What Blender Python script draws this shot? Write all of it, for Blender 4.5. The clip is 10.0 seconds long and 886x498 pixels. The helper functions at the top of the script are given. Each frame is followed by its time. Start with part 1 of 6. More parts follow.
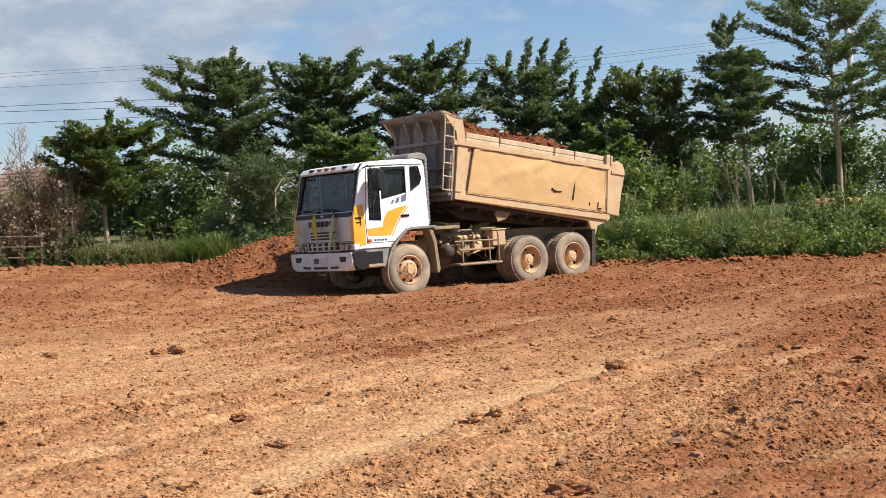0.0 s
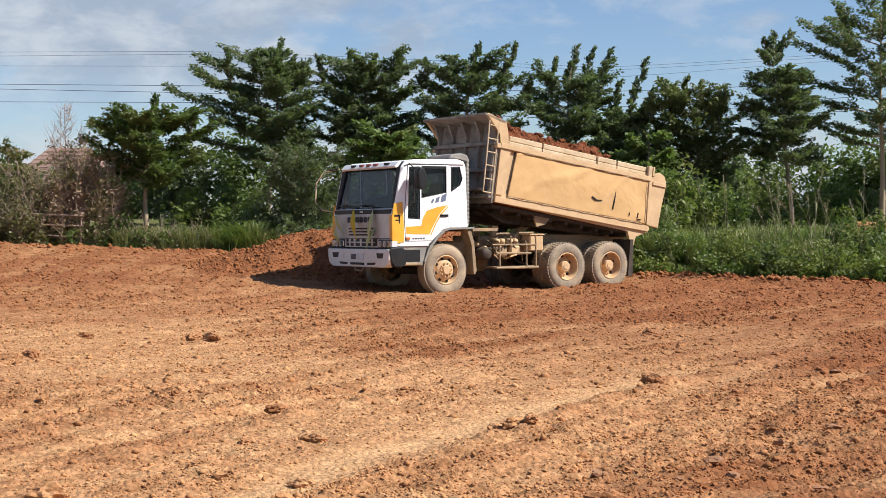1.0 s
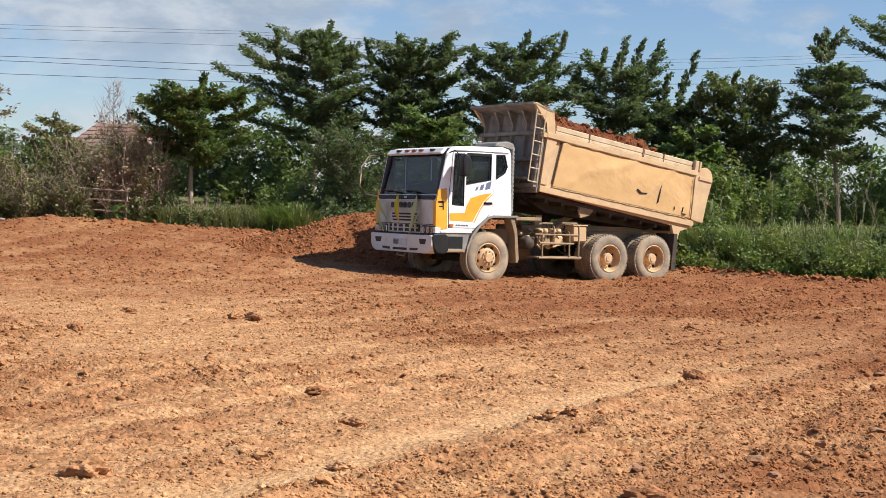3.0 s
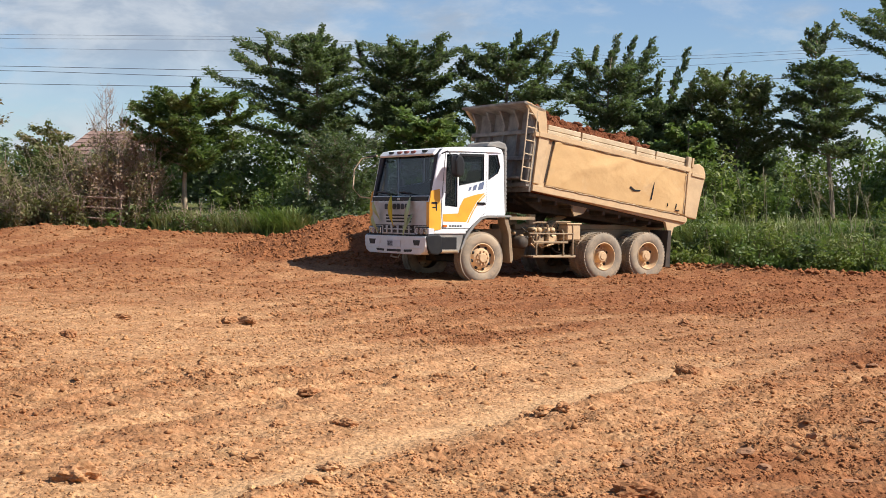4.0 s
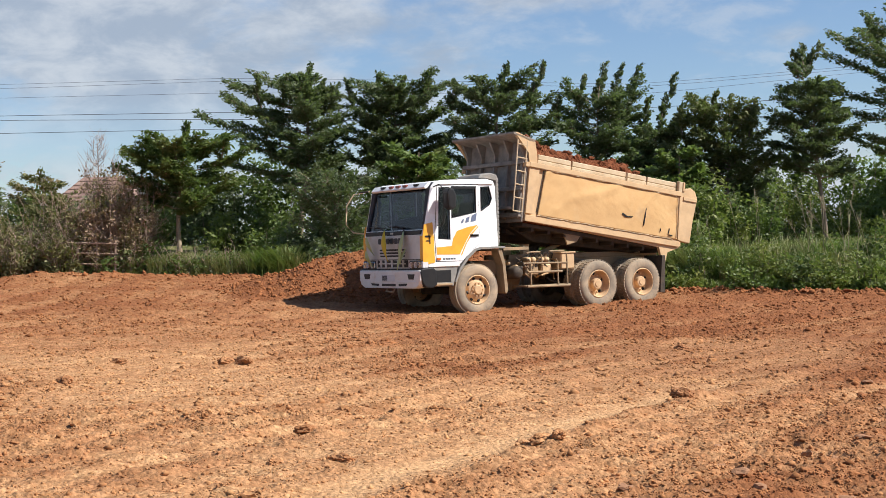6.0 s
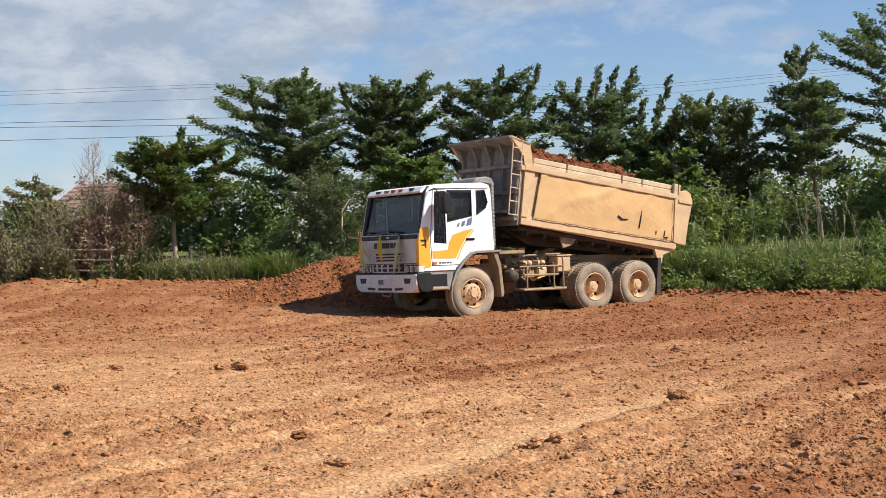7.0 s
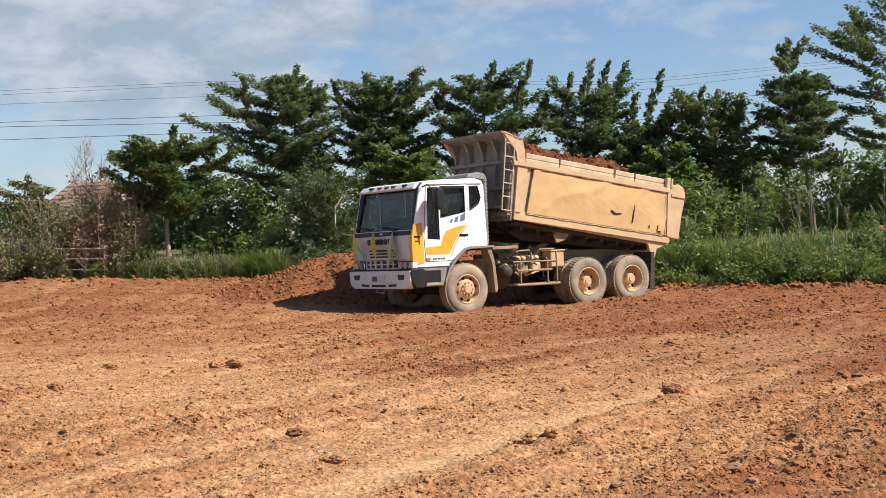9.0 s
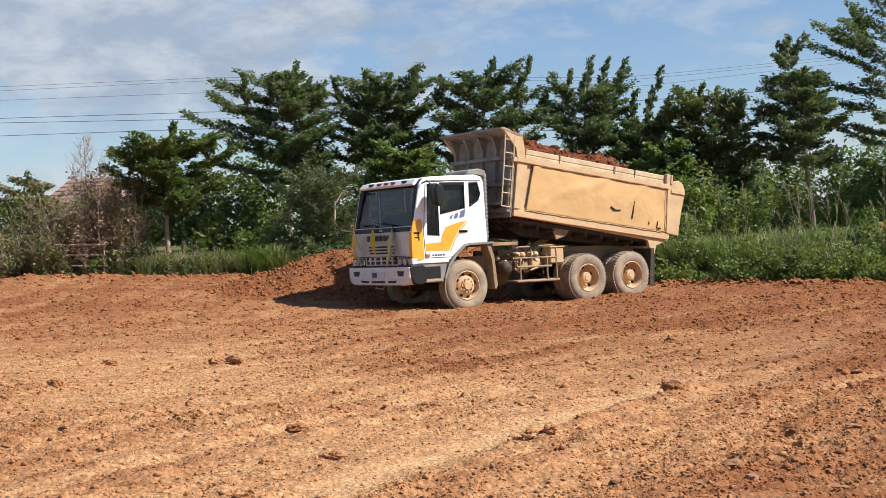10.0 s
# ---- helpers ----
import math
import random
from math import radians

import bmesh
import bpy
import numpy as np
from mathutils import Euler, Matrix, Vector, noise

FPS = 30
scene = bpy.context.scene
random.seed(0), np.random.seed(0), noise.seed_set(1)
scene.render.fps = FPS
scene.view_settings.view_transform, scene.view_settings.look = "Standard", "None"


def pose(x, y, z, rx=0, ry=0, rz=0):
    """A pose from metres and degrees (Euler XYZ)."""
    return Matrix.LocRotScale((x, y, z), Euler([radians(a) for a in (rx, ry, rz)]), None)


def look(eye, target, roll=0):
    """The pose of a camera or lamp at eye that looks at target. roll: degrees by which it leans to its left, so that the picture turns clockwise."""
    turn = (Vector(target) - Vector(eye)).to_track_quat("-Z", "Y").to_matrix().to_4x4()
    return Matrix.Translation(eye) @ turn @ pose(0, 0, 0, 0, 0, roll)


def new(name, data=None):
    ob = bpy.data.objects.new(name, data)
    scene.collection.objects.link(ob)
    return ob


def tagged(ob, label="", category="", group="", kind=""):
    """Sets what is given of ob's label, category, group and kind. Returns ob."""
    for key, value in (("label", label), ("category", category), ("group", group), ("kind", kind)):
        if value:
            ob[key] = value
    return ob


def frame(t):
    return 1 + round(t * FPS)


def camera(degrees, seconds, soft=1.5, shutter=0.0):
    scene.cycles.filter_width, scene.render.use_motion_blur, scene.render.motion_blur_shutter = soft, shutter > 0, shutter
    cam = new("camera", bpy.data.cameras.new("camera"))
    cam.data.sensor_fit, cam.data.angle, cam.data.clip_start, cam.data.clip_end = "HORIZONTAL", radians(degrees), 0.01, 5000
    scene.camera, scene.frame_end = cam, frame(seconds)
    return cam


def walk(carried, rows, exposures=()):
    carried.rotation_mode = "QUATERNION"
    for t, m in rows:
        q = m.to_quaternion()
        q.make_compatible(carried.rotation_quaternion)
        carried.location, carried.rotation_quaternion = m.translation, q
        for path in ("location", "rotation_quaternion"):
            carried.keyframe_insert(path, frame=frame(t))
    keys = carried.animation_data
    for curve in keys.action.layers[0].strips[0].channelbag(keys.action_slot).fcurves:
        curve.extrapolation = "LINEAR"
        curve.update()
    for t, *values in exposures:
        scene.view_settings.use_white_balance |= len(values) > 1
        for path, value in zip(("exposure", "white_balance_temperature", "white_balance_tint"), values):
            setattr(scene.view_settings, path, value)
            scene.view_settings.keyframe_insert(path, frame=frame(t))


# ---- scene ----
cam = camera(36.0, 10.0, soft=0.78)
# seconds, place, yaw to the left, pitch up, roll
PATH = [
    (0, 0.000, 0.037, 1.464, -2.393, -1.073, -3.596),
    (0.5, -0.040, 0.038, 1.474, -2.389, -1.021, -2.134),
    (1, -0.079, 0.049, 1.486, -0.989, -1.015, -0.370),
    (1.5, -0.097, 0.071, 1.493, 1.382, -1.180, 0.311),
    (2, -0.122, 0.083, 1.492, 1.993, -1.294, 0.664),
    (2.5, -0.128, 0.066, 1.496, 2.235, -1.401, 1.193),
    (3, -0.115, 0.067, 1.491, 0.721, -1.588, 1.588),
    (4.5, -0.026, 0.039, 1.468, 0.800, -1.338, -0.029),
    (5, -0.013, 0.020, 1.466, 0.713, -0.760, -0.661),
    (5.5, -0.003, 0.011, 1.463, 0.562, -0.323, -1.210),
    (7, 0.001, 0.006, 1.461, 0.276, 0.063, -2.028),
    (7.5, 0.001, 0.013, 1.461, 0.180, 0.103, -2.156),
    (8, 0.003, 0.015, 1.461, 0.103, 0.122, -2.278),
    (8.5, -0.004, 0.002, 1.462, 0.025, 0.030, -2.409),
    (9, -0.000, 0.004, 1.462, 0.007, -0.118, -2.517),
    (9.5, 0.001, 0.007, 1.460, 0.018, -0.179, -2.516),
    (10, 0.000, 0.000, 1.463, 0.000, -0.276, -2.492),
]


def stand(x, y, z, yaw, pitch, roll):
    a, b = radians(yaw), radians(pitch)
    way = Vector((-math.sin(a) * math.cos(b), math.cos(a) * math.cos(b), math.sin(b)))
    eye = Vector((x, y, z))
    return look(eye, eye + way * 10, roll)


walk(cam, [(t, stand(*row)) for t, *row in PATH])

# ---- light ----
scene.view_settings.exposure = 0.47
SUN_AZ, SUN_EL = radians(-14), radians(47)  # azimuth from +x towards +y
sun = new("sun", bpy.data.lights.new("sun", "SUN"))
sun.data.energy, sun.data.angle, sun.data.color = 5.4, radians(0.6), (1.0, 0.96, 0.90)
to_sun = Vector((math.cos(SUN_AZ) * math.cos(SUN_EL), math.sin(SUN_AZ) * math.cos(SUN_EL), math.sin(SUN_EL)))
sun.matrix_world = look(to_sun * 60, (0, 0, 0))

world = bpy.data.worlds.new("sky")
scene.world = world
world.use_nodes = True
wn, wl = world.node_tree.nodes, world.node_tree.links
bg = wn["Background"]
sky = wn.new("ShaderNodeTexSky")
sky.sky_type, sky.sun_disc = "NISHITA", False
sky.sun_elevation, sky.sun_rotation = SUN_EL, math.pi / 2 - SUN_AZ
sky.air_density, sky.dust_density, sky.ozone_density = 1.0, 0.35, 3.0
sky_dir = wn.new("ShaderNodeTexCoord")


def wnode(kind, **values):
    n = wn.new(kind)
    for key, value in values.items():
        n.inputs[key].default_value = value
    return n


def wmath(op, a, b=0.0, clamp=False):
    n = wn.new("ShaderNodeMath")
    n.operation, n.use_clamp = op, clamp
    for k, v in enumerate((a, b)):
        if isinstance(v, (int, float)):
            n.inputs[k].default_value = v
        else:
            wl.new(v, n.inputs[k])
    return n.outputs[0]


def wramp(value, lo, hi):
    n = wn.new("ShaderNodeMapRange")
    n.interpolation_type = "SMOOTHSTEP"
    wl.new(value, n.inputs[0])
    n.inputs[1].default_value, n.inputs[2].default_value = lo, hi
    return n.outputs[0]


# clouds: a cumulus bank that thickens to the west (-x), thin streaks elsewhere
split = wn.new("ShaderNodeSeparateXYZ")
wl.new(sky_dir.outputs["Generated"], split.inputs[0])
west = wmath("DIVIDE", split.outputs[0], wmath("MAXIMUM", split.outputs[1], 0.05))
stretch = wn.new("ShaderNodeMapping")
stretch.inputs["Scale"].default_value = (5.0, 5.0, 11.0)
stretch.inputs["Rotation"].default_value = (0.0, radians(-14), 0.0)
wl.new(sky_dir.outputs["Generated"], stretch.inputs[0])
puff = wnode("ShaderNodeTexNoise", Scale=1.3, Detail=9.0, Roughness=0.58, Distortion=0.1)
wl.new(stretch.outputs[0], puff.inputs["Vector"])
fine = wnode("ShaderNodeTexNoise", Scale=3.2, Detail=10.0, Roughness=0.60, Distortion=0.25)
wl.new(stretch.outputs[0], fine.inputs["Vector"])
lean = wmath("MULTIPLY", wmath("MULTIPLY", wramp(wmath("MULTIPLY", west, -1.0), -0.22, 0.14), wramp(split.outputs[1], 0.1, 0.6)), 0.27)
thick = wmath("ADD", puff.outputs[0], lean)
bank = wmath("MULTIPLY", wramp(thick, 0.56, 0.76), wramp(split.outputs[2], 0.065, 0.125))
streak = wmath("MULTIPLY", wramp(fine.outputs[0], 0.50, 0.72), 0.45)
low = wmath("MULTIPLY", wramp(wmath("MULTIPLY", split.outputs[2], -1.0), -0.085, -0.04), wramp(fine.outputs[0], 0.47, 0.56))
cover = wmath("MAXIMUM", wmath("MAXIMUM", bank, streak), low, True)
# clouds thin out towards the unseen zenith, set so to lower the fill light
cover = wmath("MULTIPLY", cover, wmath("SUBTRACT", 1.0, wmath("MULTIPLY", wramp(split.outputs[2], 0.25, 0.55), 0.9)))
shade = wn.new("ShaderNodeMix")
shade.data_type = "RGBA"
wl.new(wramp(fine.outputs[0], 0.35, 0.65), shade.inputs[0])
shade.inputs[6].default_value, shade.inputs[7].default_value = (2.9, 3.4, 4.15, 1), (4.7, 5.0, 5.4, 1)
blend = wn.new("ShaderNodeMix")
blend.data_type = "RGBA"
wl.new(wmath("MULTIPLY", cover, 0.85), blend.inputs[0])
deeper = wn.new("ShaderNodeMix")
deeper.data_type, deeper.blend_type = "RGBA", "MULTIPLY"
deeper.inputs[0].default_value, deeper.inputs[7].default_value = 1.0, (0.77, 0.80, 0.88, 1)
wl.new(sky.outputs[0], deeper.inputs[6])
wl.new(deeper.outputs[2], blend.inputs[6])
wl.new(shade.outputs[2], blend.inputs[7])
wl.new(blend.outputs[2], bg.inputs[0])
bg.inputs[1].default_value = 0.10


# ---- materials ----
def nodes_of(name):
    m = bpy.data.materials.new(name)
    m.use_nodes = True
    return m, m.node_tree.nodes, m.node_tree.links, m.node_tree.nodes["Principled BSDF"]


def noise_out(n, l, scale, detail=6.0, rough=0.6, space="Object", distort=0.0, stretch=None):
    co = n.new("ShaderNodeTexCoord")
    tex = n.new("ShaderNodeTexNoise")
    tex.inputs["Scale"].default_value, tex.inputs["Detail"].default_value = scale, detail
    tex.inputs["Roughness"].default_value, tex.inputs["Distortion"].default_value = rough, distort
    if stretch:
        mp = n.new("ShaderNodeMapping")
        mp.inputs["Scale"].default_value = stretch
        l.new(co.outputs[space], mp.inputs[0])
        l.new(mp.outputs[0], tex.inputs["Vector"])
    else:
        l.new(co.outputs[space], tex.inputs["Vector"])
    return tex.outputs[0]


def ranged(n, l, value, lo, hi, a=0.0, b=1.0):
    r = n.new("ShaderNodeMapRange")
    r.interpolation_type = "SMOOTHSTEP"
    l.new(value, r.inputs[0])
    for k, v in enumerate((lo, hi, a, b)):
        r.inputs[k + 1].default_value = v
    return r.outputs[0]


def mixed(n, l, fac, a, b, mode="MIX"):
    m = n.new("ShaderNodeMix")
    m.data_type, m.blend_type = "RGBA", mode
    for socket, v in ((m.inputs[0], fac), (m.inputs[6], a), (m.inputs[7], b)):
        if isinstance(v, (int, float)):
            socket.default_value = v
        elif isinstance(v, tuple):
            socket.default_value = (*v, 1)
        else:
            l.new(v, socket)
    return m.outputs[2]


def bumped(n, l, b, height, strength, distance):
    bp = n.new("ShaderNodeBump")
    bp.inputs["Strength"].default_value, bp.inputs["Distance"].default_value = strength, distance
    l.new(height, bp.inputs["Height"])
    l.new(bp.outputs[0], b.inputs["Normal"])


def surface(name, c1, c2, scale=3.0, rough=0.7, metal=0.0, dust=None, dust_amount=0.5, dust_scale=1.6, bump=0.15, bump_scale=60.0, spec=0.5):
    """Two tones of one colour, a coat of dust in patches, and a fine relief."""
    m, n, l, b = nodes_of(name)
    col = mixed(n, l, ranged(n, l, noise_out(n, l, scale, 8, 0.65), 0.3, 0.7), c1, c2)
    if dust:
        patch = ranged(n, l, noise_out(n, l, dust_scale, 9, 0.7, distort=0.4), 0.62 - 0.35 * dust_amount, 0.78 - 0.25 * dust_amount, 0.0, min(1.0, 0.35 + dust_amount * 0.6))
        col = mixed(n, l, patch, col, dust)
        rg = ranged(n, l, patch, 0.0, 1.0, rough, 0.9)
        l.new(rg, b.inputs["Roughness"])
    else:
        b.inputs["Roughness"].default_value = rough
    l.new(col, b.inputs["Base Color"])
    b.inputs["Metallic"].default_value = metal
    b.inputs["Specular IOR Level"].default_value = spec
    if bump:
        bumped(n, l, b, noise_out(n, l, bump_scale, 8, 0.7), bump, 0.01)
    return m


def leafy(name, c1, c2, c3, through_light=0.35):
    """Leaves whose tone changes from leaf to leaf, and by patches of the crown."""
    m, n, l, b = nodes_of(name)
    geo = n.new("ShaderNodeNewGeometry")
    col = mixed(n, l, geo.outputs["Random Per Island"], c1, c2)
    col = mixed(n, l, ranged(n, l, noise_out(n, l, 0.9, 4, 0.6), 0.5, 0.72), col, c3)
    l.new(col, b.inputs["Base Color"])
    b.inputs["Roughness"].default_value = 0.55
    b.inputs["Specular IOR Level"].default_value = 0.45
    tr = n.new("ShaderNodeBsdfTranslucent")
    l.new(mixed(n, l, 0.5, col, (0.16, 0.26, 0.03)), tr.inputs[0])
    mix = n.new("ShaderNodeMixShader")
    mix.inputs[0].default_value = through_light
    l.new(b.outputs[0], mix.inputs[1])
    l.new(tr.outputs[0], mix.inputs[2])
    l.new(mix.outputs[0], n["Material Output"].inputs[0])
    return m


def dirt_material(name, packed, loose, red, packed_share, relief=0.8, pieces=False):
    """Laterite: pale packed crust, darker loose crumbs, red fresh soil in patches."""
    m, n, l, b = nodes_of(name)
    big = noise_out(n, l, 0.33, 6, 0.6, distort=0.8, stretch=(0.75, 1.0, 1.0))
    mid = noise_out(n, l, 2.6, 9, 0.68)
    crumbs = noise_out(n, l, 22.0, 9, 0.72)
    pebble = n.new("ShaderNodeTexVoronoi")
    pebble.inputs["Scale"].default_value = 26.0
    co = n.new("ShaderNodeTexCoord")
    l.new(co.outputs["Object"], pebble.inputs["Vector"])
    col = mixed(n, l, ranged(n, l, mid, 0.32, 0.58), packed, loose)
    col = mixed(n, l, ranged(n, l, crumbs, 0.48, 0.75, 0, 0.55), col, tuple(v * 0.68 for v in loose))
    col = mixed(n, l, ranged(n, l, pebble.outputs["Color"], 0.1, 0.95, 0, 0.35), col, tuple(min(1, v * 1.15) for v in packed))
    lump = n.new("ShaderNodeTexVoronoi")
    lump.inputs["Scale"].default_value = 19.0
    lump.inputs["Randomness"].default_value = 1.0
    warp = n.new("ShaderNodeVectorMath")
    warp.operation = "MULTIPLY_ADD"
    wob = n.new("ShaderNodeTexNoise")
    wob.inputs["Scale"].default_value = 9.0
    l.new(co.outputs["Object"], wob.inputs["Vector"])
    l.new(wob.outputs["Color"], warp.inputs[0])
    warp.inputs[1].default_value = (0.16, 0.16, 0.16)
    l.new(co.outputs["Object"], warp.inputs[2])
    l.new(warp.outputs[0], lump.inputs["Vector"])
    sp = n.new("ShaderNodeSeparateColor")
    l.new(lump.outputs["Color"], sp.inputs[0])
    at = n.new("ShaderNodeAttribute")
    at.attribute_name = "fresh"
    wet = n.new("ShaderNodeMath")
    wet.operation, wet.use_clamp = "ADD", True
    l.new(ranged(n, l, big, 0.50 + packed_share * 0.2, 0.66 + packed_share * 0.2, 0, 0.75), wet.inputs[0])
    l.new(at.outputs["Fac"], wet.inputs[1])
    redder = mixed(n, l, ranged(n, l, crumbs, 0.3, 0.7), red, tuple(v * 0.6 for v in red))
    col = mixed(n, l, wet.outputs[0], col, redder)
    pale = n.new("ShaderNodeAttribute")
    pale.attribute_name = "packed"
    crust = mixed(n, l, ranged(n, l, mid, 0.35, 0.7), tuple(min(1, v * 1.12) for v in packed), tuple(v * 0.94 for v in packed))
    col = mixed(n, l, pale.outputs["Fac"], col, crust)
    sward = n.new("ShaderNodeAttribute")
    sward.attribute_name = "sward"
    turf = mixed(n, l, ranged(n, l, mid, 0.35, 0.65), (0.075, 0.10, 0.03), (0.16, 0.15, 0.06))
    col = mixed(n, l, sward.outputs["Fac"], col, turf)
    # random soil tone, with the crumbs' small light and shade added to colour
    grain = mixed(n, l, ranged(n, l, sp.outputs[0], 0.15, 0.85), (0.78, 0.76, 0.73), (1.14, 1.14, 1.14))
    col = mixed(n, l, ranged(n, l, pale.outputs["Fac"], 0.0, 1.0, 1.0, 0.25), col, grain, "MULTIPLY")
    shade_fleck = mixed(n, l, ranged(n, l, crumbs, 0.30, 0.70), (0.70, 0.68, 0.65), (1.24, 1.24, 1.24))
    col = mixed(n, l, 1.0, col, shade_fleck, "MULTIPLY")
    if pieces:
        geo = n.new("ShaderNodeNewGeometry")
        col = mixed(n, l, 1.0, col, mixed(n, l, geo.outputs["Random Per Island"], (0.78, 0.72, 0.68), (1.20, 1.22, 1.20)), "MULTIPLY")
    l.new(col, b.inputs["Base Color"])
    b.inputs["Roughness"].default_value = 0.95
    b.inputs["Specular IOR Level"].default_value = 0.15
    add = n.new("ShaderNodeMath")
    add.operation = "MULTIPLY_ADD"
    l.new(crumbs, add.inputs[0])
    add.inputs[1].default_value = 0.8
    dome = n.new("ShaderNodeMath")
    dome.operation = "MULTIPLY_ADD"
    l.new(pebble.outputs["Distance"], dome.inputs[0])
    dome.inputs[1].default_value = -0.9
    l.new(mid, dome.inputs[2])
    l.new(dome.outputs[0], add.inputs[2])
    bumped(n, l, b, add.outputs[0], relief, 0.025)
    return m


DUST = (0.50, 0.32, 0.16)
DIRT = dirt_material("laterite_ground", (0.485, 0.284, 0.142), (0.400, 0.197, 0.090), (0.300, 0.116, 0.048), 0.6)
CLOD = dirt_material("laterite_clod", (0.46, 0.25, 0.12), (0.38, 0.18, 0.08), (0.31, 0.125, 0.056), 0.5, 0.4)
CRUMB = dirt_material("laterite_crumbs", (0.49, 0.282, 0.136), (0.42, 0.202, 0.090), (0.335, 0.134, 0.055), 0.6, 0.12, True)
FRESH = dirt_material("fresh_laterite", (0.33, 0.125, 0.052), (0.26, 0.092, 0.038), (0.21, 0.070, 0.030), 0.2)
STONE = surface("grey_brown_stone", (0.26, 0.135, 0.075), (0.33, 0.175, 0.098), 8, 0.95, bump=0.5, bump_scale=30, spec=0.1)
BARK = surface("grey_bark", (0.16, 0.12, 0.085), (0.26, 0.20, 0.14), 6, 0.9, bump=0.6, bump_scale=25)
DRY_BARK = surface("dry_twig", (0.29, 0.205, 0.15), (0.40, 0.29, 0.22), 6, 0.9, bump=0.4, bump_scale=25)
POST = surface("pale_post_wood", (0.42, 0.33, 0.22), (0.34, 0.25, 0.16), 5, 0.85, bump=0.4, bump_scale=30)
LEAF_DARK = leafy("dark_tree_leaves", (0.080, 0.104, 0.052), (0.155, 0.186, 0.104), (0.205, 0.218, 0.120), 0.48)
LEAF_MID = leafy("green_bush_leaves", (0.070, 0.110, 0.030), (0.135, 0.178, 0.055), (0.19, 0.20, 0.075), 0.42)
LEAF_LIGHT = leafy("light_green_leaves", (0.095, 0.150, 0.036), (0.17, 0.230, 0.062), (0.22, 0.24, 0.082), 0.45)
LEAF_BANK = leafy("bank_bush_leaves", (0.105, 0.148, 0.030), (0.225, 0.258, 0.062), (0.30, 0.285, 0.088), 0.46)
LEAF_DRY = leafy("dry_brown_leaves", (0.29, 0.18, 0.12), (0.40, 0.27, 0.185), (0.22, 0.215, 0.09), 0.42)
OLIVE_LEAF = leafy("olive_shrub_leaves", (0.125, 0.125, 0.045), (0.215, 0.20, 0.080), (0.25, 0.165, 0.09), 0.35)
OLIVE_TREE = leafy("olive_tree_leaves", (0.10, 0.120, 0.048), (0.18, 0.195, 0.082), (0.23, 0.22, 0.10), 0.42)
GRASS = leafy("tall_grass", (0.14, 0.175, 0.050), (0.27, 0.265, 0.105), (0.35, 0.30, 0.15), 0.35)
PLUME = leafy("grass_plume", (0.34, 0.28, 0.18), (0.44, 0.36, 0.24), (0.30, 0.24, 0.15), 0.3)
CONCRETE = surface("pole_concrete", (0.50, 0.48, 0.44), (0.40, 0.38, 0.35), 4, 0.85, bump=0.2)
WIRE = surface("wire", (0.03, 0.03, 0.035), (0.05, 0.05, 0.05), 5, 0.6, bump=0)


# ---- builders ----
def part(name, bm, material, parent=None, label="", smooth=False):
    me = bpy.data.meshes.new(name)
    bm.to_mesh(me)
    bm.free()
    me.materials.append(material)
    if smooth:
        me.shade_smooth()
    ob = new(name, me)
    if parent:
        ob.parent = parent
    return tagged(ob, label)


def raw(name, verts, faces, material, parent=None, smooth=False):
    me = bpy.data.meshes.new(name)
    me.from_pydata(verts, [], faces)
    me.materials.append(material)
    if smooth:
        me.shade_smooth()
    ob = new(name, me)
    if parent:
        ob.parent = parent
    return ob


# ---- ground ----
rng = np.random.default_rng(7)
LATTICE = rng.random((257, 257))


def value_noise(x, y):
    xi, yi = np.floor(x).astype(int), np.floor(y).astype(int)
    fx, fy = x - xi, y - yi
    fx, fy = fx * fx * (3 - 2 * fx), fy * fy * (3 - 2 * fy)
    a, b = LATTICE[xi % 256, yi % 256], LATTICE[(xi + 1) % 256, yi % 256]
    c, d = LATTICE[xi % 256, (yi + 1) % 256], LATTICE[(xi + 1) % 256, (yi + 1) % 256]
    return (a * (1 - fx) + b * fx) * (1 - fy) + (c * (1 - fx) + d * fx) * fy - 0.5


def fbm(x, y, scale, octaves=4, gain=0.5):
    total, amp = 0 * x, 1.0
    for k in range(octaves):
        total = total + amp * value_noise(x * scale + 17.3 * k, y * scale + 9.1 * k)
        scale, amp = scale * 2.03, amp * gain
    return total


def step(a, b, v):
    t = np.clip((v - a) / (b - a), 0, 1)
    return t * t * (3 - 2 * t)


def edge_y(x):
    """Where the bare dirt ends and the green begins."""
    return np.interp(x, (-30, -3, 2.5, 6, 8.5, 12, 30), (40, 39.5, 38, 34.8, 31.6, 29.8, 27.5))


def mound(x, y):
    """The heap of tipped soil beside the truck."""
    ex = step(-6.4, -3.0, x) * (1 - step(0.6, 4.0, x))
    ridge = 0.66 + 0.55 * step(-4.8, -0.8, x)
    foot = 30.0 + 0.72 * np.maximum(x + 2.1, 0) + 0.25 * np.maximum(-3.5 - x, 0)
    ey = np.where(y < foot + 3.4, step(foot, foot + 3.4, y), 1 - step(foot + 3.4, foot + 7.4, y))
    return ex * ridge * ey


def track_x(y):
    """The middle of the pale wheel track that swings across the field."""
    return np.interp(y, (-30, 5, 7.0, 7.85, 8.8, 10.0, 11.55, 13.4, 16.3, 20, 26), (-26.0, -2.7, -1.40, -0.92, -0.42, 0.25, 1.12, 2.30, 4.2, 7.0, 11.5))


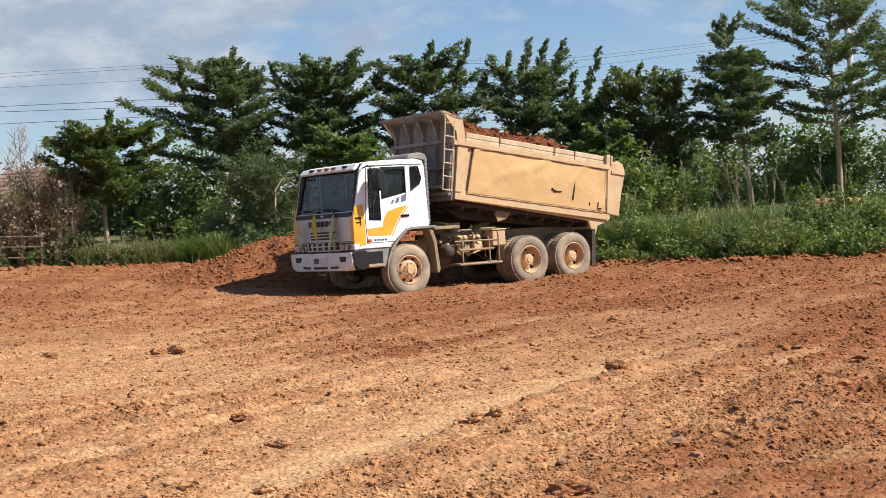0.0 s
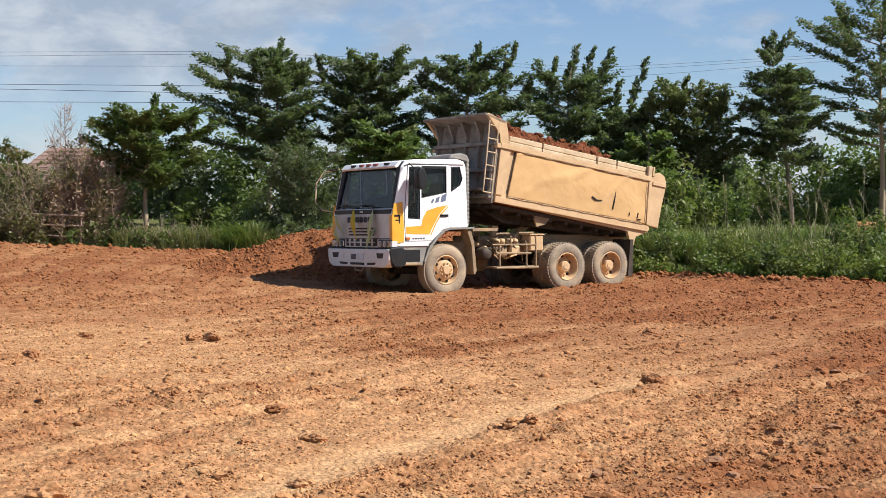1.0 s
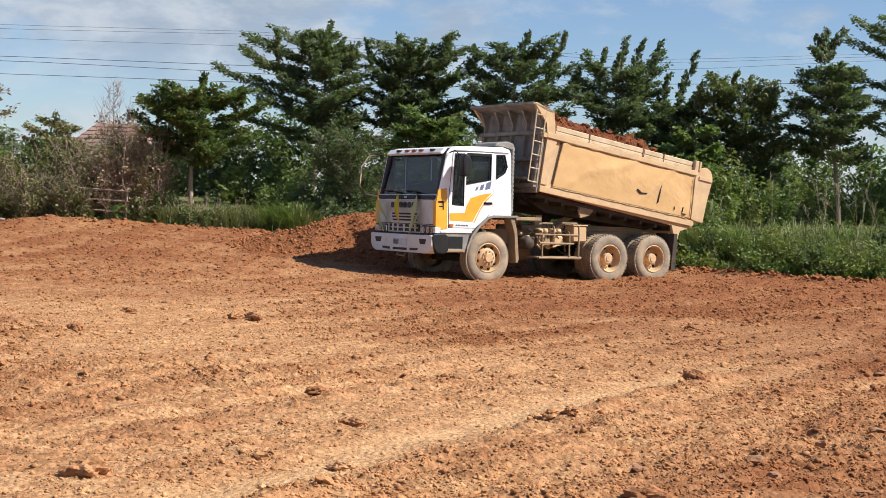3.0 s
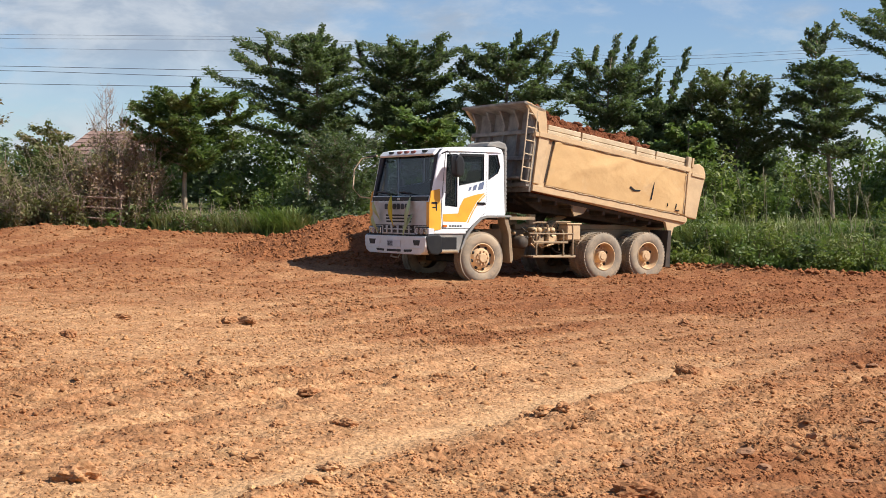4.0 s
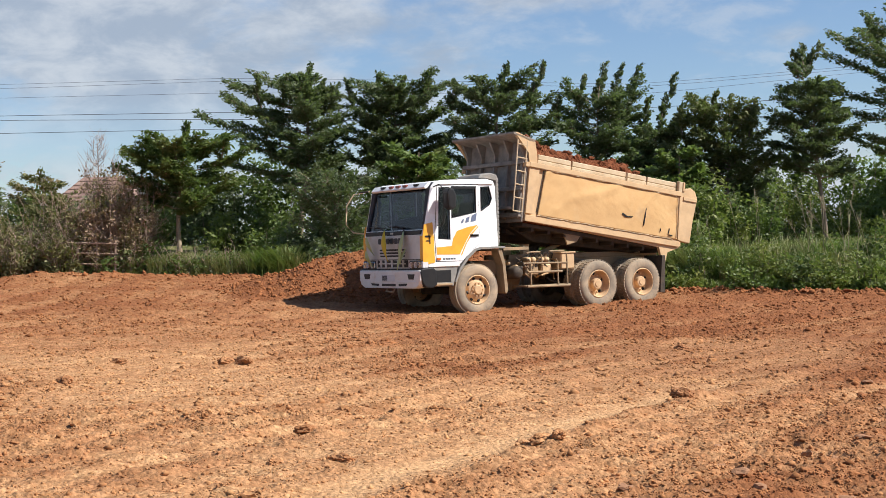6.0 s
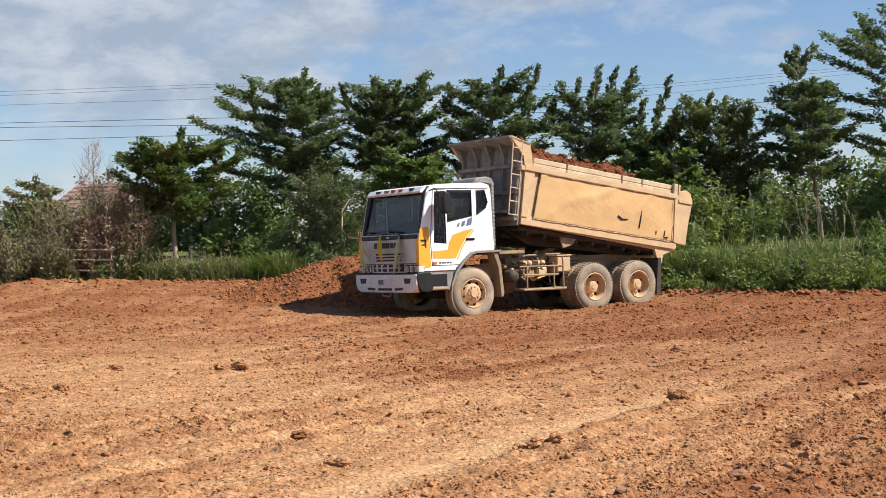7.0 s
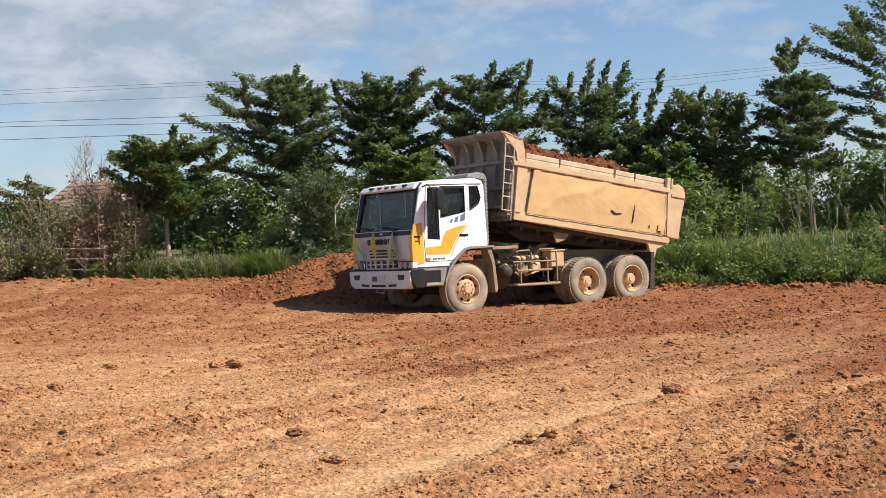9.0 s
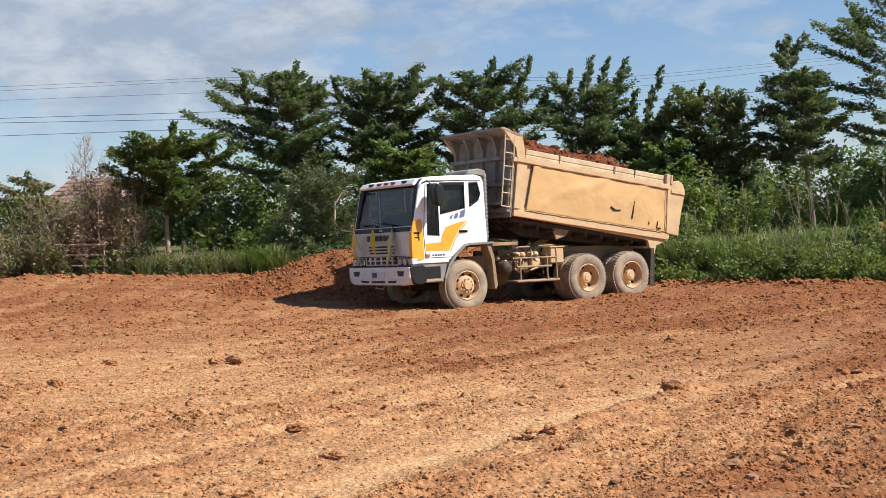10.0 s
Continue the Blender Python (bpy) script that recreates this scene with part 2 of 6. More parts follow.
def streaks(x, y):
    """Long ridges that run with the wheel track."""
    across = x - track_x(y)
    return (value_noise(across * 2.6 + 31, y * 0.22) + 0.6 * value_noise(across * 6.0 + 7, y * 0.35)) * step(2.0, 6.5, y)


def roughness(x, y):
    """How broken the crust is: rougher beyond the track and towards the truck."""
    right = step(0.1, 2.2, x - track_x(y))
    r = 0.36 + 0.34 * right + 0.30 * step(19, 27, y) + 0.8 * fbm(x * 0.7, y, 0.42, 3) + 0.45 * streaks(x, y)
    on = np.exp(-((x - track_x(y)) / 0.30) ** 2)
    return np.clip(r, 0, 1) * (1 - 0.85 * on * (1 - step(12, 17, y)))


def ground_z(x, y, detail=True):
    x, y = np.asarray(x, float), np.asarray(y, float)
    s = step(15, 42, y)
    z = s * (0.12 + 0.68 * step(2, -9, x))
    past = y - edge_y(x)
    z = z + 0.18 * np.exp(-((past + 0.6) / 0.7) ** 2) * (0.7 + 1.1 * fbm(x, y, 0.9, 3))
    z = z + 1.0 * step(0.5, 11, past) + 0.8 * step(20, 160, past)
    m = mound(x, y)
    z = z + m
    if detail:
        near = 1 - step(40, 60, y)
        rough = roughness(x, y)
        z = z + near * (0.045 * fbm(x, y, 0.35, 3) + (0.010 + 0.016 * rough) * fbm(x, y, 1.9, 5, 0.70) + 0.035 * streaks(x, y))
        z = z + near * (0.008 + 0.038 * rough) * np.clip(np.abs(fbm(x * 0.55 + 40, y, 5.0, 5, 0.72)) * 1.6 - 0.10, 0, 0.9)
        z = z + near * (0.012 + 0.034 * rough) * fbm(x * 0.7 + 90, y + 20, 9.0, 3, 0.85)
        z = z + near * (0.014 + 0.050 * rough) * fbm(x * 0.24, y + 50, 3.4, 4, 0.72)
        for off in (-2.15, 0.0):
            line = x - track_x(y) - off
            fade = near * (1 - step(13, 17, y))
            z = z + fade * (-0.035 * np.exp(-(line / 0.26) ** 2) + 0.06 * np.exp(-((line - 0.48) / 0.14) ** 2) * np.clip(0.3 + 2.2 * fbm(x, y, 2.4, 3), 0, 1.3))
        z = z + m * (0.20 * fbm(x, y, 1.3, 5, 0.62) + 0.12 * np.abs(fbm(x, y + 60, 3.6, 4, 0.62)))
    return z


def graded(fine_from, fine_to, step0, grow, far):
    right, d, v = [], step0, fine_to
    while v < far:
        d *= grow
        v += d
        right.append(v)
    mid = list(np.arange(fine_from, fine_to, step0)) + [fine_to]
    return mid, right


mx, _ = graded(-5.0, 5.0, 0.045, 1.22, 0)
sx = list(np.arange(5.06, 13.5, 0.085))
_, rx = graded(0, 13.5, 0.085, 1.22, 900)
xs = np.array([-v for v in reversed(sx + rx)] + mx + sx + rx)
ys, v, d = [], 5.5, 0.035
while v < 42:
    ys.append(v)
    d = 0.024 + 0.0032 * (v - 5.5)
    v += d
while v < 1500:
    ys.append(v)
    d *= 1.2
    v += d
back, d, v = [], 0.2, 5.5
while v > -600:
    d *= 1.0 if v > -5 else 1.4
    v -= d
    back.append(v)
ys = np.array(list(reversed(back)) + ys)
gx, gy = np.meshgrid(xs, ys)
gz = ground_z(gx, gy)
nx, ny = len(xs), len(ys)
idx = np.arange(nx * ny).reshape(ny, nx)
quads = np.stack([idx[:-1, :-1], idx[:-1, 1:], idx[1:, 1:], idx[1:, :-1]], -1).reshape(-1, 4)
ground = raw("ground", np.stack([gx, gy, gz], -1).reshape(-1, 3).tolist(), quads.tolist(), DIRT, smooth=True)
tagged(ground, "orange laterite ground, rutted and strewn with crumbs", "ground", kind="structure")


def soil_tones(ob, x, y, extra=0.0):
    """Writes how fresh and red, how packed and pale, and how grown over the soil is at each vertex."""
    rough = roughness(x, y)
    heap = step(0.05, 0.35, mound(x, y))
    right = step(-0.2, 5.0, x - track_x(y) + 2.5 * fbm(x * 0.5, y, 0.6, 3))
    on_track = np.exp(-((x - track_x(y) + 0.05 * np.sin(3 * y)) / 0.20) ** 2) * (1 - step(11.5, 16, y))
    patch = fbm(x, y, 0.5, 4)
    fresh = heap + extra + 0.46 * right + 0.20 * step(10, 14, y) * step(-2.5, 1.0, x) + 0.06 * step(9, 13, y) + 0.25 * rough + 0.48 * step(9.5, 23, y + 1.3 * np.clip(x, -3, 4) + 4.0 * fbm(x, y, 0.3, 3) + 2.0 * right) + right * (0.16 * step(-0.2, 0.25, patch) + 0.45 * step(11, 17, y)) + 0.25 * step(0.1, 0.35, patch) + 0.40 * streaks(x, y) + (0.25 + 0.45 * right) * fbm(x * 0.22, y + 9, 2.4, 4, 0.7)
    fresh = np.clip(fresh * (1 - 0.9 * on_track), 0, 1)
    packed = np.clip(0.9 * on_track + 0.22 * step(0.45, 0.12, rough) * (1 - step(17, 24, y)) * (1 - 0.85 * right), 0, 1) * (1 - heap)
    sward = step(0.1, 0.9, y - edge_y(x) + 0.6 * fbm(x, y, 1.2, 3)) * (0 if extra else 1)
    for name, values in (("fresh", fresh), ("packed", packed), ("sward", sward)):
        attr = ob.data.attributes.new(name, "FLOAT", "POINT")
        attr.data.foreach_set("value", np.broadcast_to(values, x.shape).ravel().astype(np.float32))


soil_tones(ground, gx, gy)


# ---- plants ----
def tube(vs, fs, points, r0, r1, sides=6):
    """A tapered limb along points."""
    start = len(vs)
    n = len(points)
    for k, p in enumerate(points):
        way = (points[min(k + 1, n - 1)] - points[max(k - 1, 0)]).normalized()
        a = way.orthogonal().normalized()
        b = way.cross(a)
        r = r0 + (r1 - r0) * k / (n - 1)
        for j in range(sides):
            q = 2 * math.pi * j / sides
            vs.append(tuple(p + (a * math.cos(q) + b * math.sin(q)) * r))
    for k in range(n - 1):
        for j in range(sides):
            a, b = start + k * sides + j, start + k * sides + (j + 1) % sides
            fs.append((a, b, b + sides, a + sides))


def leaf_mesh(centres, lengths, widths, rg, lift=0.5):
    """Diamond leaves, folded a little along the rib, at the given centres."""
    n = len(centres)
    way = rg.normal(size=(n, 3)) * (1, 1, 0.55)
    way /= np.linalg.norm(way, axis=1)[:, None]
    nor = rg.normal(size=(n, 3)) * 0.8 + (0, 0, lift)
    side = np.cross(way, nor)
    side /= np.linalg.norm(side, axis=1)[:, None] + 1e-9
    droop = np.zeros((n, 3))
    droop[:, 2] = -0.15 * lengths
    c, L, W = np.asarray(centres), lengths[:, None], widths[:, None]
    v = np.stack([c - way * L * 0.5, c + side * W * 0.5 + way * L * 0.05, c + way * L * 0.5 + droop, c - side * W * 0.5 + way * L * 0.05], 1).reshape(-1, 3)
    f = np.arange(n * 4).reshape(-1, 4)
    return v.tolist(), f.tolist()


def clump_points(clumps, per, rg):
    """Points in flattened clumps (x, y, z, rx, ry, rz)."""
    c = np.repeat(np.asarray(clumps), per, 0)
    p = rg.normal(size=(len(c), 3))
    p /= np.linalg.norm(p, axis=1)[:, None]
    p *= rg.random((len(c), 1)) ** 0.45
    return c[:, :3] + p * c[:, 3:]


def leaf_sprays(centres, ways, lengths, widths, rg, lift=0.9):
    """Diamond leaves that point along the twigs they grow on."""
    n = len(centres)
    way = ways + rg.normal(size=(n, 3)) * 0.42
    way /= np.linalg.norm(way, axis=1)[:, None]
    side = np.cross(way, rg.normal(size=(n, 3)) * 0.55 + (0, 0, lift))
    side /= np.linalg.norm(side, axis=1)[:, None] + 1e-9
    c, L, W = np.asarray(centres), lengths[:, None], widths[:, None]
    tip = c + way * L * 0.6
    tip[:, 2] -= 0.12 * lengths
    v = np.stack([c - way * L * 0.4, c + side * W * 0.5, tip, c - side * W * 0.5], 1).reshape(-1, 3)
    return v.tolist(), np.arange(n * 4).reshape(-1, 4).tolist()


def tree(label, x, y, top, bottom, left, right, seed, leaves=24000, spires=(), lean=0.0, rise=0.35, limbs=26, trunk_r=0.11, leaf=0.125, material=None, bark=None, crest=0.45, cap=0.96):
    """A tapered trunk, tiers of rising limbs with flat sprays of twigs, and leafy spires (x, z, x, z) above the crown."""
    rg = np.random.default_rng(seed)
    z0 = float(ground_z(x, y, False)) - 0.1
    vs, fs, sprays = [], [], []
    base, head = Vector((x, y, z0)), Vector((x + lean, y, top))

    def at(q):
        bend = Vector((0.14 * math.sin(q * 5 + seed), 0.2 * math.cos(q * 3.3 + seed), 0)) * q * (1 - q) * 2
        return base.lerp(head, q) + bend

    tube(vs, fs, [at(k / 12) for k in range(13)], trunk_r, 0.018, 8)
    b0 = (bottom - z0 - 0.2) / (top - z0)
    deep = (left + right) * 0.40
    for k in range(limbs):
        q = b0 + (cap - b0) * (k + rg.random() * 0.8) / limbs
        u = (q - b0) / (1 - b0)
        az = k * 2.4 + rg.normal() * 0.35
        ca, sa = math.cos(az), math.sin(az)
        wide = 0.72 + 0.8 * u if u < 0.35 else 1.0 - (1 - crest) * ((u - 0.35) / 0.65) ** 1.5
        reach = math.hypot(ca * (right if ca > 0 else left), sa * deep) * wide * (0.70 + 0.42 * rg.random())
        out, perp = Vector((ca, sa, 0)), Vector((-sa, ca, 0))
        climb = rise * (0.45 + 0.9 * u) + 0.10 * rg.normal()
        p0 = at(q)
        kink = Vector(rg.normal(size=3) * 0.05 * reach)

        def along(t):
            return p0 + out * reach * t + Vector((0, 0, reach * (climb * t + 0.10 * t ** 3))) + kink * math.sin(3.1 * t)

        tube(vs, fs, [along(t) for t in (0, 0.25, 0.5, 0.75, 1.0)], trunk_r * 0.40 * (1 - 0.6 * u), 0.008, 5)
        n = 5 + int(reach * 4.2)
        for j in range(n):
            t = 0.22 + 0.80 * (j + rg.random() * 0.6) / n
            hand = 1 if j % 2 else -1
            way = (out * (0.45 + 0.5 * rg.random()) + perp * hand * (0.9 - 0.5 * t) + Vector((0, 0, 0.12 + 0.42 * rg.random()))).normalized()
            size = (0.30 + 0.42 * rg.random()) * (1.2 - 0.45 * t)
            foot = along(min(t, 1.0))
            tube(vs, fs, [foot, foot + way * size], 0.008, 0.003, 3)
            sprays.append((foot, way, size, 0.10))
    for sx, sz0, ex, ez in spires:
        p0, p1 = Vector((sx, y + rg.normal() * 0.3, sz0)), Vector((ex, y + rg.normal() * 0.3, ez))
        tube(vs, fs, [p0, p0.lerp(p1, 0.5) + Vector((-0.05, 0, 0)), p1], 0.03, 0.006, 5)
        n = 4 + int((ez - sz0) * 9)
        for j in range(n):
            t = j / n
            a = rg.random() * 6.28
            way = ((p1 - p0).normalized() * 0.9 + Vector((math.cos(a), math.sin(a), 0)) * (0.75 - 0.5 * t)).normalized()
            sprays.append((p0.lerp(p1, t), way, 0.36 - 0.14 * t, 0.05))
    thing = tagged(new("tree"), label, "tree", "trees along the field")
    raw("trunk", vs, fs, bark or BARK, thing, True)
    foot = np.array([p[0][:] for p in sprays])
    way = np.array([p[1][:] for p in sprays])
    size = np.array([p[2] for p in sprays])
    loose = np.array([p[3] for p in sprays])
    pick = rg.choice(len(sprays), leaves, p=size / size.sum())
    t = rg.random(leaves) ** 0.8
    c = foot[pick] + way[pick] * (size[pick] * t * 1.05)[:, None] + rg.normal(size=(leaves, 3)) * (1, 1, 0.6) * (loose[pick] * (1.15 - 0.6 * t))[:, None]
    L = leaf * (0.6 + 0.8 * rg.random(leaves))
    raw("crown", *leaf_sprays(c, way[pick], L, L * (0.36 + 0.2 * rg.random(leaves)), rg), material or LEAF_DARK, thing)
    return thing


def bush(label, x, y, wide, deep, high, seed, material, leaves=3500, leaf=0.11, stems=12, z=None, category="bush", twiggy=0.0, group="bushes along the field", even=0.0):
    rg = np.random.default_rng(seed)
    z0 = (float(ground_z(x, y, False)) if z is None else z) - 0.08
    vs, fs, clumps = [], [], []
    for k in range(stems):
        a, r = rg.random() * 6.28, rg.random() ** 0.6
        tip = Vector((x + math.cos(a) * r * wide * 0.5, y + math.sin(a) * r * deep * 0.5, z0 + high * (0.55 + 0.45 * max(even, rg.random())) * (1 - 0.35 * r * r)))
        foot = Vector((x + math.cos(a) * r * wide * 0.25, y + math.sin(a) * r * deep * 0.25, z0))
        mid = foot.lerp(tip, 0.5) + Vector(rg.normal(size=3) * 0.08)
        tube(vs, fs, [foot, mid, tip], 0.018, 0.004, 4)
        for s in np.linspace(0.12, 1.0, 3 + int(high * 2.2)):
            p = foot.lerp(tip, s) + Vector(rg.normal(size=3) * 0.13 * (wide / 2))
            w = (0.20 + 0.16 * rg.random()) * (0.6 + 0.25 * wide)
            clumps.append((*p, w, w, w * 0.75))
        if twiggy:
            for j in range(int(7 * twiggy)):
                s = 0.3 + 0.7 * rg.random()
                p = foot.lerp(tip, s)
                e = p + Vector((rg.normal() * 0.28, rg.normal() * 0.28, 0.25 + 0.5 * rg.random()))
                tube(vs, fs, [p, p.lerp(e, 0.5) + Vector(rg.normal(size=3) * 0.05), e], 0.009, 0.003, 3)
    thing = tagged(new("bush"), label, category, group)
    raw("branchwork", vs, fs, DRY_BARK if twiggy else BARK, thing)
    per = max(6, leaves // len(clumps))
    pts = clump_points(clumps, per, rg)
    pts[:, 2] = np.maximum(pts[:, 2], z0 + 0.04)
    L = leaf * (0.55 + 0.9 * rg.random(len(pts)))
    raw("foliage", *leaf_mesh(pts, L, L * (0.42 + 0.25 * rg.random(len(pts))), rg, 0.7), material, thing)
    return thing


def blades(spots, high, spread, rg, wide=0.022, bend=0.5):
    """Arching grass blades from the given feet; each is a strip of three quads."""
    n = len(spots)
    a = rg.random(n) * 6.283
    h = high * (0.55 + 0.6 * rg.random(n))
    out = np.stack([np.cos(a), np.sin(a), 0 * a], 1) * (spread * (0.3 + rg.random(n)))[:, None]
    side = np.stack([-np.sin(a + 0.6), np.cos(a + 0.6), 0 * a], 1) * wide * 0.5
    rows = []
    for s, w in ((0, 0.8), (0.4, 1.0), (0.75, 0.7), (1.0, 0.08)):
        p = spots + out * (s ** 1.7) + np.stack([0 * a, 0 * a, h * (s - bend * 0.45 * s ** 3)], 1)
        rows += [p - side * w, p + side * w]
    v = np.stack(rows, 1).reshape(-1, 3)
    k = np.arange(n)[:, None, None] * 8 + np.array([[0, 1, 3, 2], [2, 3, 5, 4], [4, 5, 7, 6]])[None]
    return v.tolist(), k.reshape(-1, 4).tolist()


# trees along the field: label, x, y, top, crown bottom, reach to either side, seed, leaves, spires
DARK = "tall dark-green tree with tiered feathery branches"
tree("round green tree on a pale bare trunk", -8.3, 41.5, 4.75, 2.95, 1.75, 2.0, 3, 24000, ((-8.2, 4.4, -8.05, 5.4), (-8.7, 4.3, -8.8, 5.0), (-7.0, 4.3, -6.75, 4.9)), leaf=0.135, trunk_r=0.10, bark=POST, material=LEAF_MID, limbs=34, rise=0.3)
tree(DARK + " swept to one side", -5.1, 45, 7.0, 3.9, 3.5, 1.3, 11, 40000, ((-4.9, 6.2, -4.6, 7.6), (-5.5, 6.3, -5.4, 7.2), (-6.2, 6.2, -6.3, 7.1), (-4.5, 5.9, -4.2, 7.0), (-5.2, 6.3, -5.0, 7.3)), lean=0.45, rise=0.27, limbs=50, crest=0.42)
tree(DARK, -1.9, 46, 6.9, 3.5, 1.75, 1.9, 23, 40000, ((-3.2, 6.2, -3.4, 7.1), (-2.5, 6.3, -2.3, 7.3), (-1.6, 6.3, -1.5, 7.1), (-0.9, 6.2, -0.7, 7.2)), rise=0.32, limbs=50, crest=0.75)
tree(DARK, 1.4, 45.5, 6.8, 2.6, 1.9, 2.0, 31, 38000, ((0.1, 6.0, 0.2, 6.9), (1.7, 6.4, 1.9, 7.35), (2.6, 5.9, 3.15, 7.45), (1.0, 6.3, 1.0, 7.1)), lean=0.2, limbs=48, crest=0.6, rise=0.32)
tree(DARK + " and several upright leaders", 4.8, 46, 6.4, 2.3, 2.0, 1.9, 43, 38000, ((4.3, 5.9, 4.5, 7.0), (4.9, 5.9, 5.3, 7.5), (5.4, 5.8, 5.85, 7.4), (5.9, 5.5, 6.5, 7.4), (3.6, 5.5, 3.6, 6.3), (5.0, 5.9, 5.0, 6.8)), lean=0.2, limbs=48, crest=0.6, rise=0.32)
tree(DARK + " and an upright leader", 6.9, 46, 5.2, 1.9, 1.5, 1.4, 53, 26000, ((6.9, 4.9, 7.65, 7.0), (6.4, 4.7, 6.7, 6.2), (7.3, 4.6, 7.9, 6.0)), limbs=36)
tree("bushy olive-green field tree", 9.1, 45, 5.6, 1.8, 1.9, 1.6, 61, 36000, ((8.2, 5.1, 8.4, 6.05), (8.7, 5.3, 8.75, 6.25), (9.2, 5.2, 9.35, 6.15), (9.8, 4.8, 10.05, 5.85), (7.6, 4.9, 7.6, 5.65)), material=OLIVE_TREE, limbs=50, rise=0.5, crest=0.6)
tree("tall airy tree with a lone tuft at the top", 12.0, 44, 6.4, 3.5, 1.5, 1.35, 71, 23000, ((11.75, 5.9, 11.7, 6.5), (11.35, 6.65, 11.4, 7.65), (11.5, 6.7, 12.0, 7.65), (11.2, 6.6, 10.95, 7.0), (11.5, 6.6, 11.75, 7.3), (11.3, 6.6, 11.15, 7.35)), lean=-0.35, rise=0.28, limbs=38, trunk_r=0.085)
tree("tall airy tree with a pale straight trunk", 15.24, 45, 8.4, 4.0, 2.6, 2.1, 83, 27000, ((15.3, 7.6, 15.5, 9.2), (14.2, 7.4, 13.9, 8.6), (16.0, 7.2, 16.3, 8.4)), rise=0.38, limbs=34, trunk_r=0.115, bark=POST, crest=0.6)
tree(DARK, 18.6, 47, 7.0, 4.0, 2.2, 2.2, 97, 15000)
tree("light-green young tree with broad leaves", -1.0, 42.2, 4.4, 2.2, 1.2, 1.1, 101, 7500, leaf=0.20, material=LEAF_LIGHT, trunk_r=0.06, limbs=18)
tree("light-green young tree with broad leaves", 7.0, 42.0, 4.2, 1.9, 0.8, 0.7, 103, 5000, leaf=0.20, material=LEAF_LIGHT, trunk_r=0.05, limbs=14)
tree("dense blue-green feathery shrub beside the soil heap", -3.5, 41.0, 3.3, 1.1, 1.35, 1.3, 113, 16000, ((-3.9, 2.9, -4.1, 3.6), (-3.1, 2.9, -2.9, 3.7)), rise=0.7, limbs=34, trunk_r=0.06, leaf=0.10, crest=0.7)
tree("withered tree with brown drooping foliage", -15.7, 42, 5.3, 3.2, 1.7, 1.6, 107, 3600, material=LEAF_DRY, leaf=0.14)
tree("small olive-green tree among shrubs", -12.9, 43, 4.0, 1.8, 1.0, 1.0, 109, 5500, material=OLIVE_LEAF, trunk_r=0.06, limbs=16)

# a bare sapling above the dry bush
rg = np.random.default_rng(12)
vs, fs = [], []
foot = Vector((-10.6, 40.8, float(ground_z(-10.6, 40.8, False)) - 0.1))
tube(vs, fs, [foot, foot + Vector((0.05, 0, 2.2)), foot + Vector((0.0, 0, 4.4))], 0.035, 0.006, 5)
for k in range(46):
    q = 0.35 + 0.62 * rg.random()
    p = foot + Vector((0.03, 0, 4.4 * q))
    a, ln = rg.random() * 6.28, (1.1 - q) * 1.5 * (0.5 + rg.random())
    e = p + Vector((math.cos(a) * ln * 0.7, math.sin(a) * ln * 0.7, ln * 0.9))
    mid = p.lerp(e, 0.55) + Vector((math.cos(a) * 0.08, 0, -0.06))
    tube(vs, fs, [p, mid, e], 0.012, 0.003, 3)
    for j in range(3):
        e2 = mid + Vector(rg.normal(size=3) * 0.12) + Vector((0, 0, 0.28))
        tube(vs, fs, [mid, e2], 0.006, 0.002, 3)
sapling = tagged(new("sapling"), "bare leafless sapling with thin twigs", "sapling")
raw("stem", vs, fs, DRY_BARK, sapling)

# left side shrubs
DRY = "tall dry bush with brown twigs and few leaves"
bush(DRY, -10.0, 40.9, 1.6, 1.2, 3.8, 201, LEAF_DRY, 2600, 0.09, 20, twiggy=1.6)
bush(DRY, -10.8, 41.0, 1.1, 0.8, 3.5, 206, LEAF_DRY, 1500, 0.10, 9, twiggy=2.4)
bush("tall loose bush with yellow-green leaves at the top", -10.1, 41.2, 1.2, 1.0, 3.9, 208, LEAF_LIGHT, 1500, 0.11, 10, twiggy=1.4)
bush("tall loose bush with yellow-green leaves at the top", -9.7, 41.3, 1.1, 0.9, 3.3, 209, OLIVE_LEAF, 1200, 0.11, 10, twiggy=1.4)
bush(DRY, -9.7, 41.0, 1.3, 1.2, 3.0, 202, OLIVE_LEAF, 2600, 0.09, 14, twiggy=1.4)
bush(DRY, -10.2, 40.35, 1.9, 0.9, 3.6, 211, LEAF_DRY, 3000, 0.09, 15, twiggy=1.5)
bush(DRY, -9.25, 40.6, 1.1, 0.9, 3.5, 213, LEAF_DRY, 2200, 0.09, 12, twiggy=1.5)
bush(DRY, -10.9, 40.7, 1.3, 0.9, 3.2, 214, LEAF_DRY, 2000, 0.09, 12, twiggy=1.5)
bush(DRY, -11.5, 40.4, 1.1, 0.8, 2.6, 212, OLIVE_LEAF, 1500, 0.09, 12, twiggy=1.5)
bush(DRY, -11.0, 40.9, 1.3, 1.2, 2.6, 203, OLIVE_LEAF, 2200, 0.09, 18, twiggy=1.6)
bush("yellow-green bush tangled with dry stems", -9.2, 40.6, 1.6, 1.0, 1.6, 204, LEAF_MID, 1700, 0.12, 14, twiggy=0.5)
bush("yellow-green bush tangled with dry stems", -10.3, 40.5, 1.6, 1.0, 0.8, 210, LEAF_LIGHT, 1300, 0.12, 12, twiggy=0.5)
OLIVE = "loose olive-green shrub with grey stems"
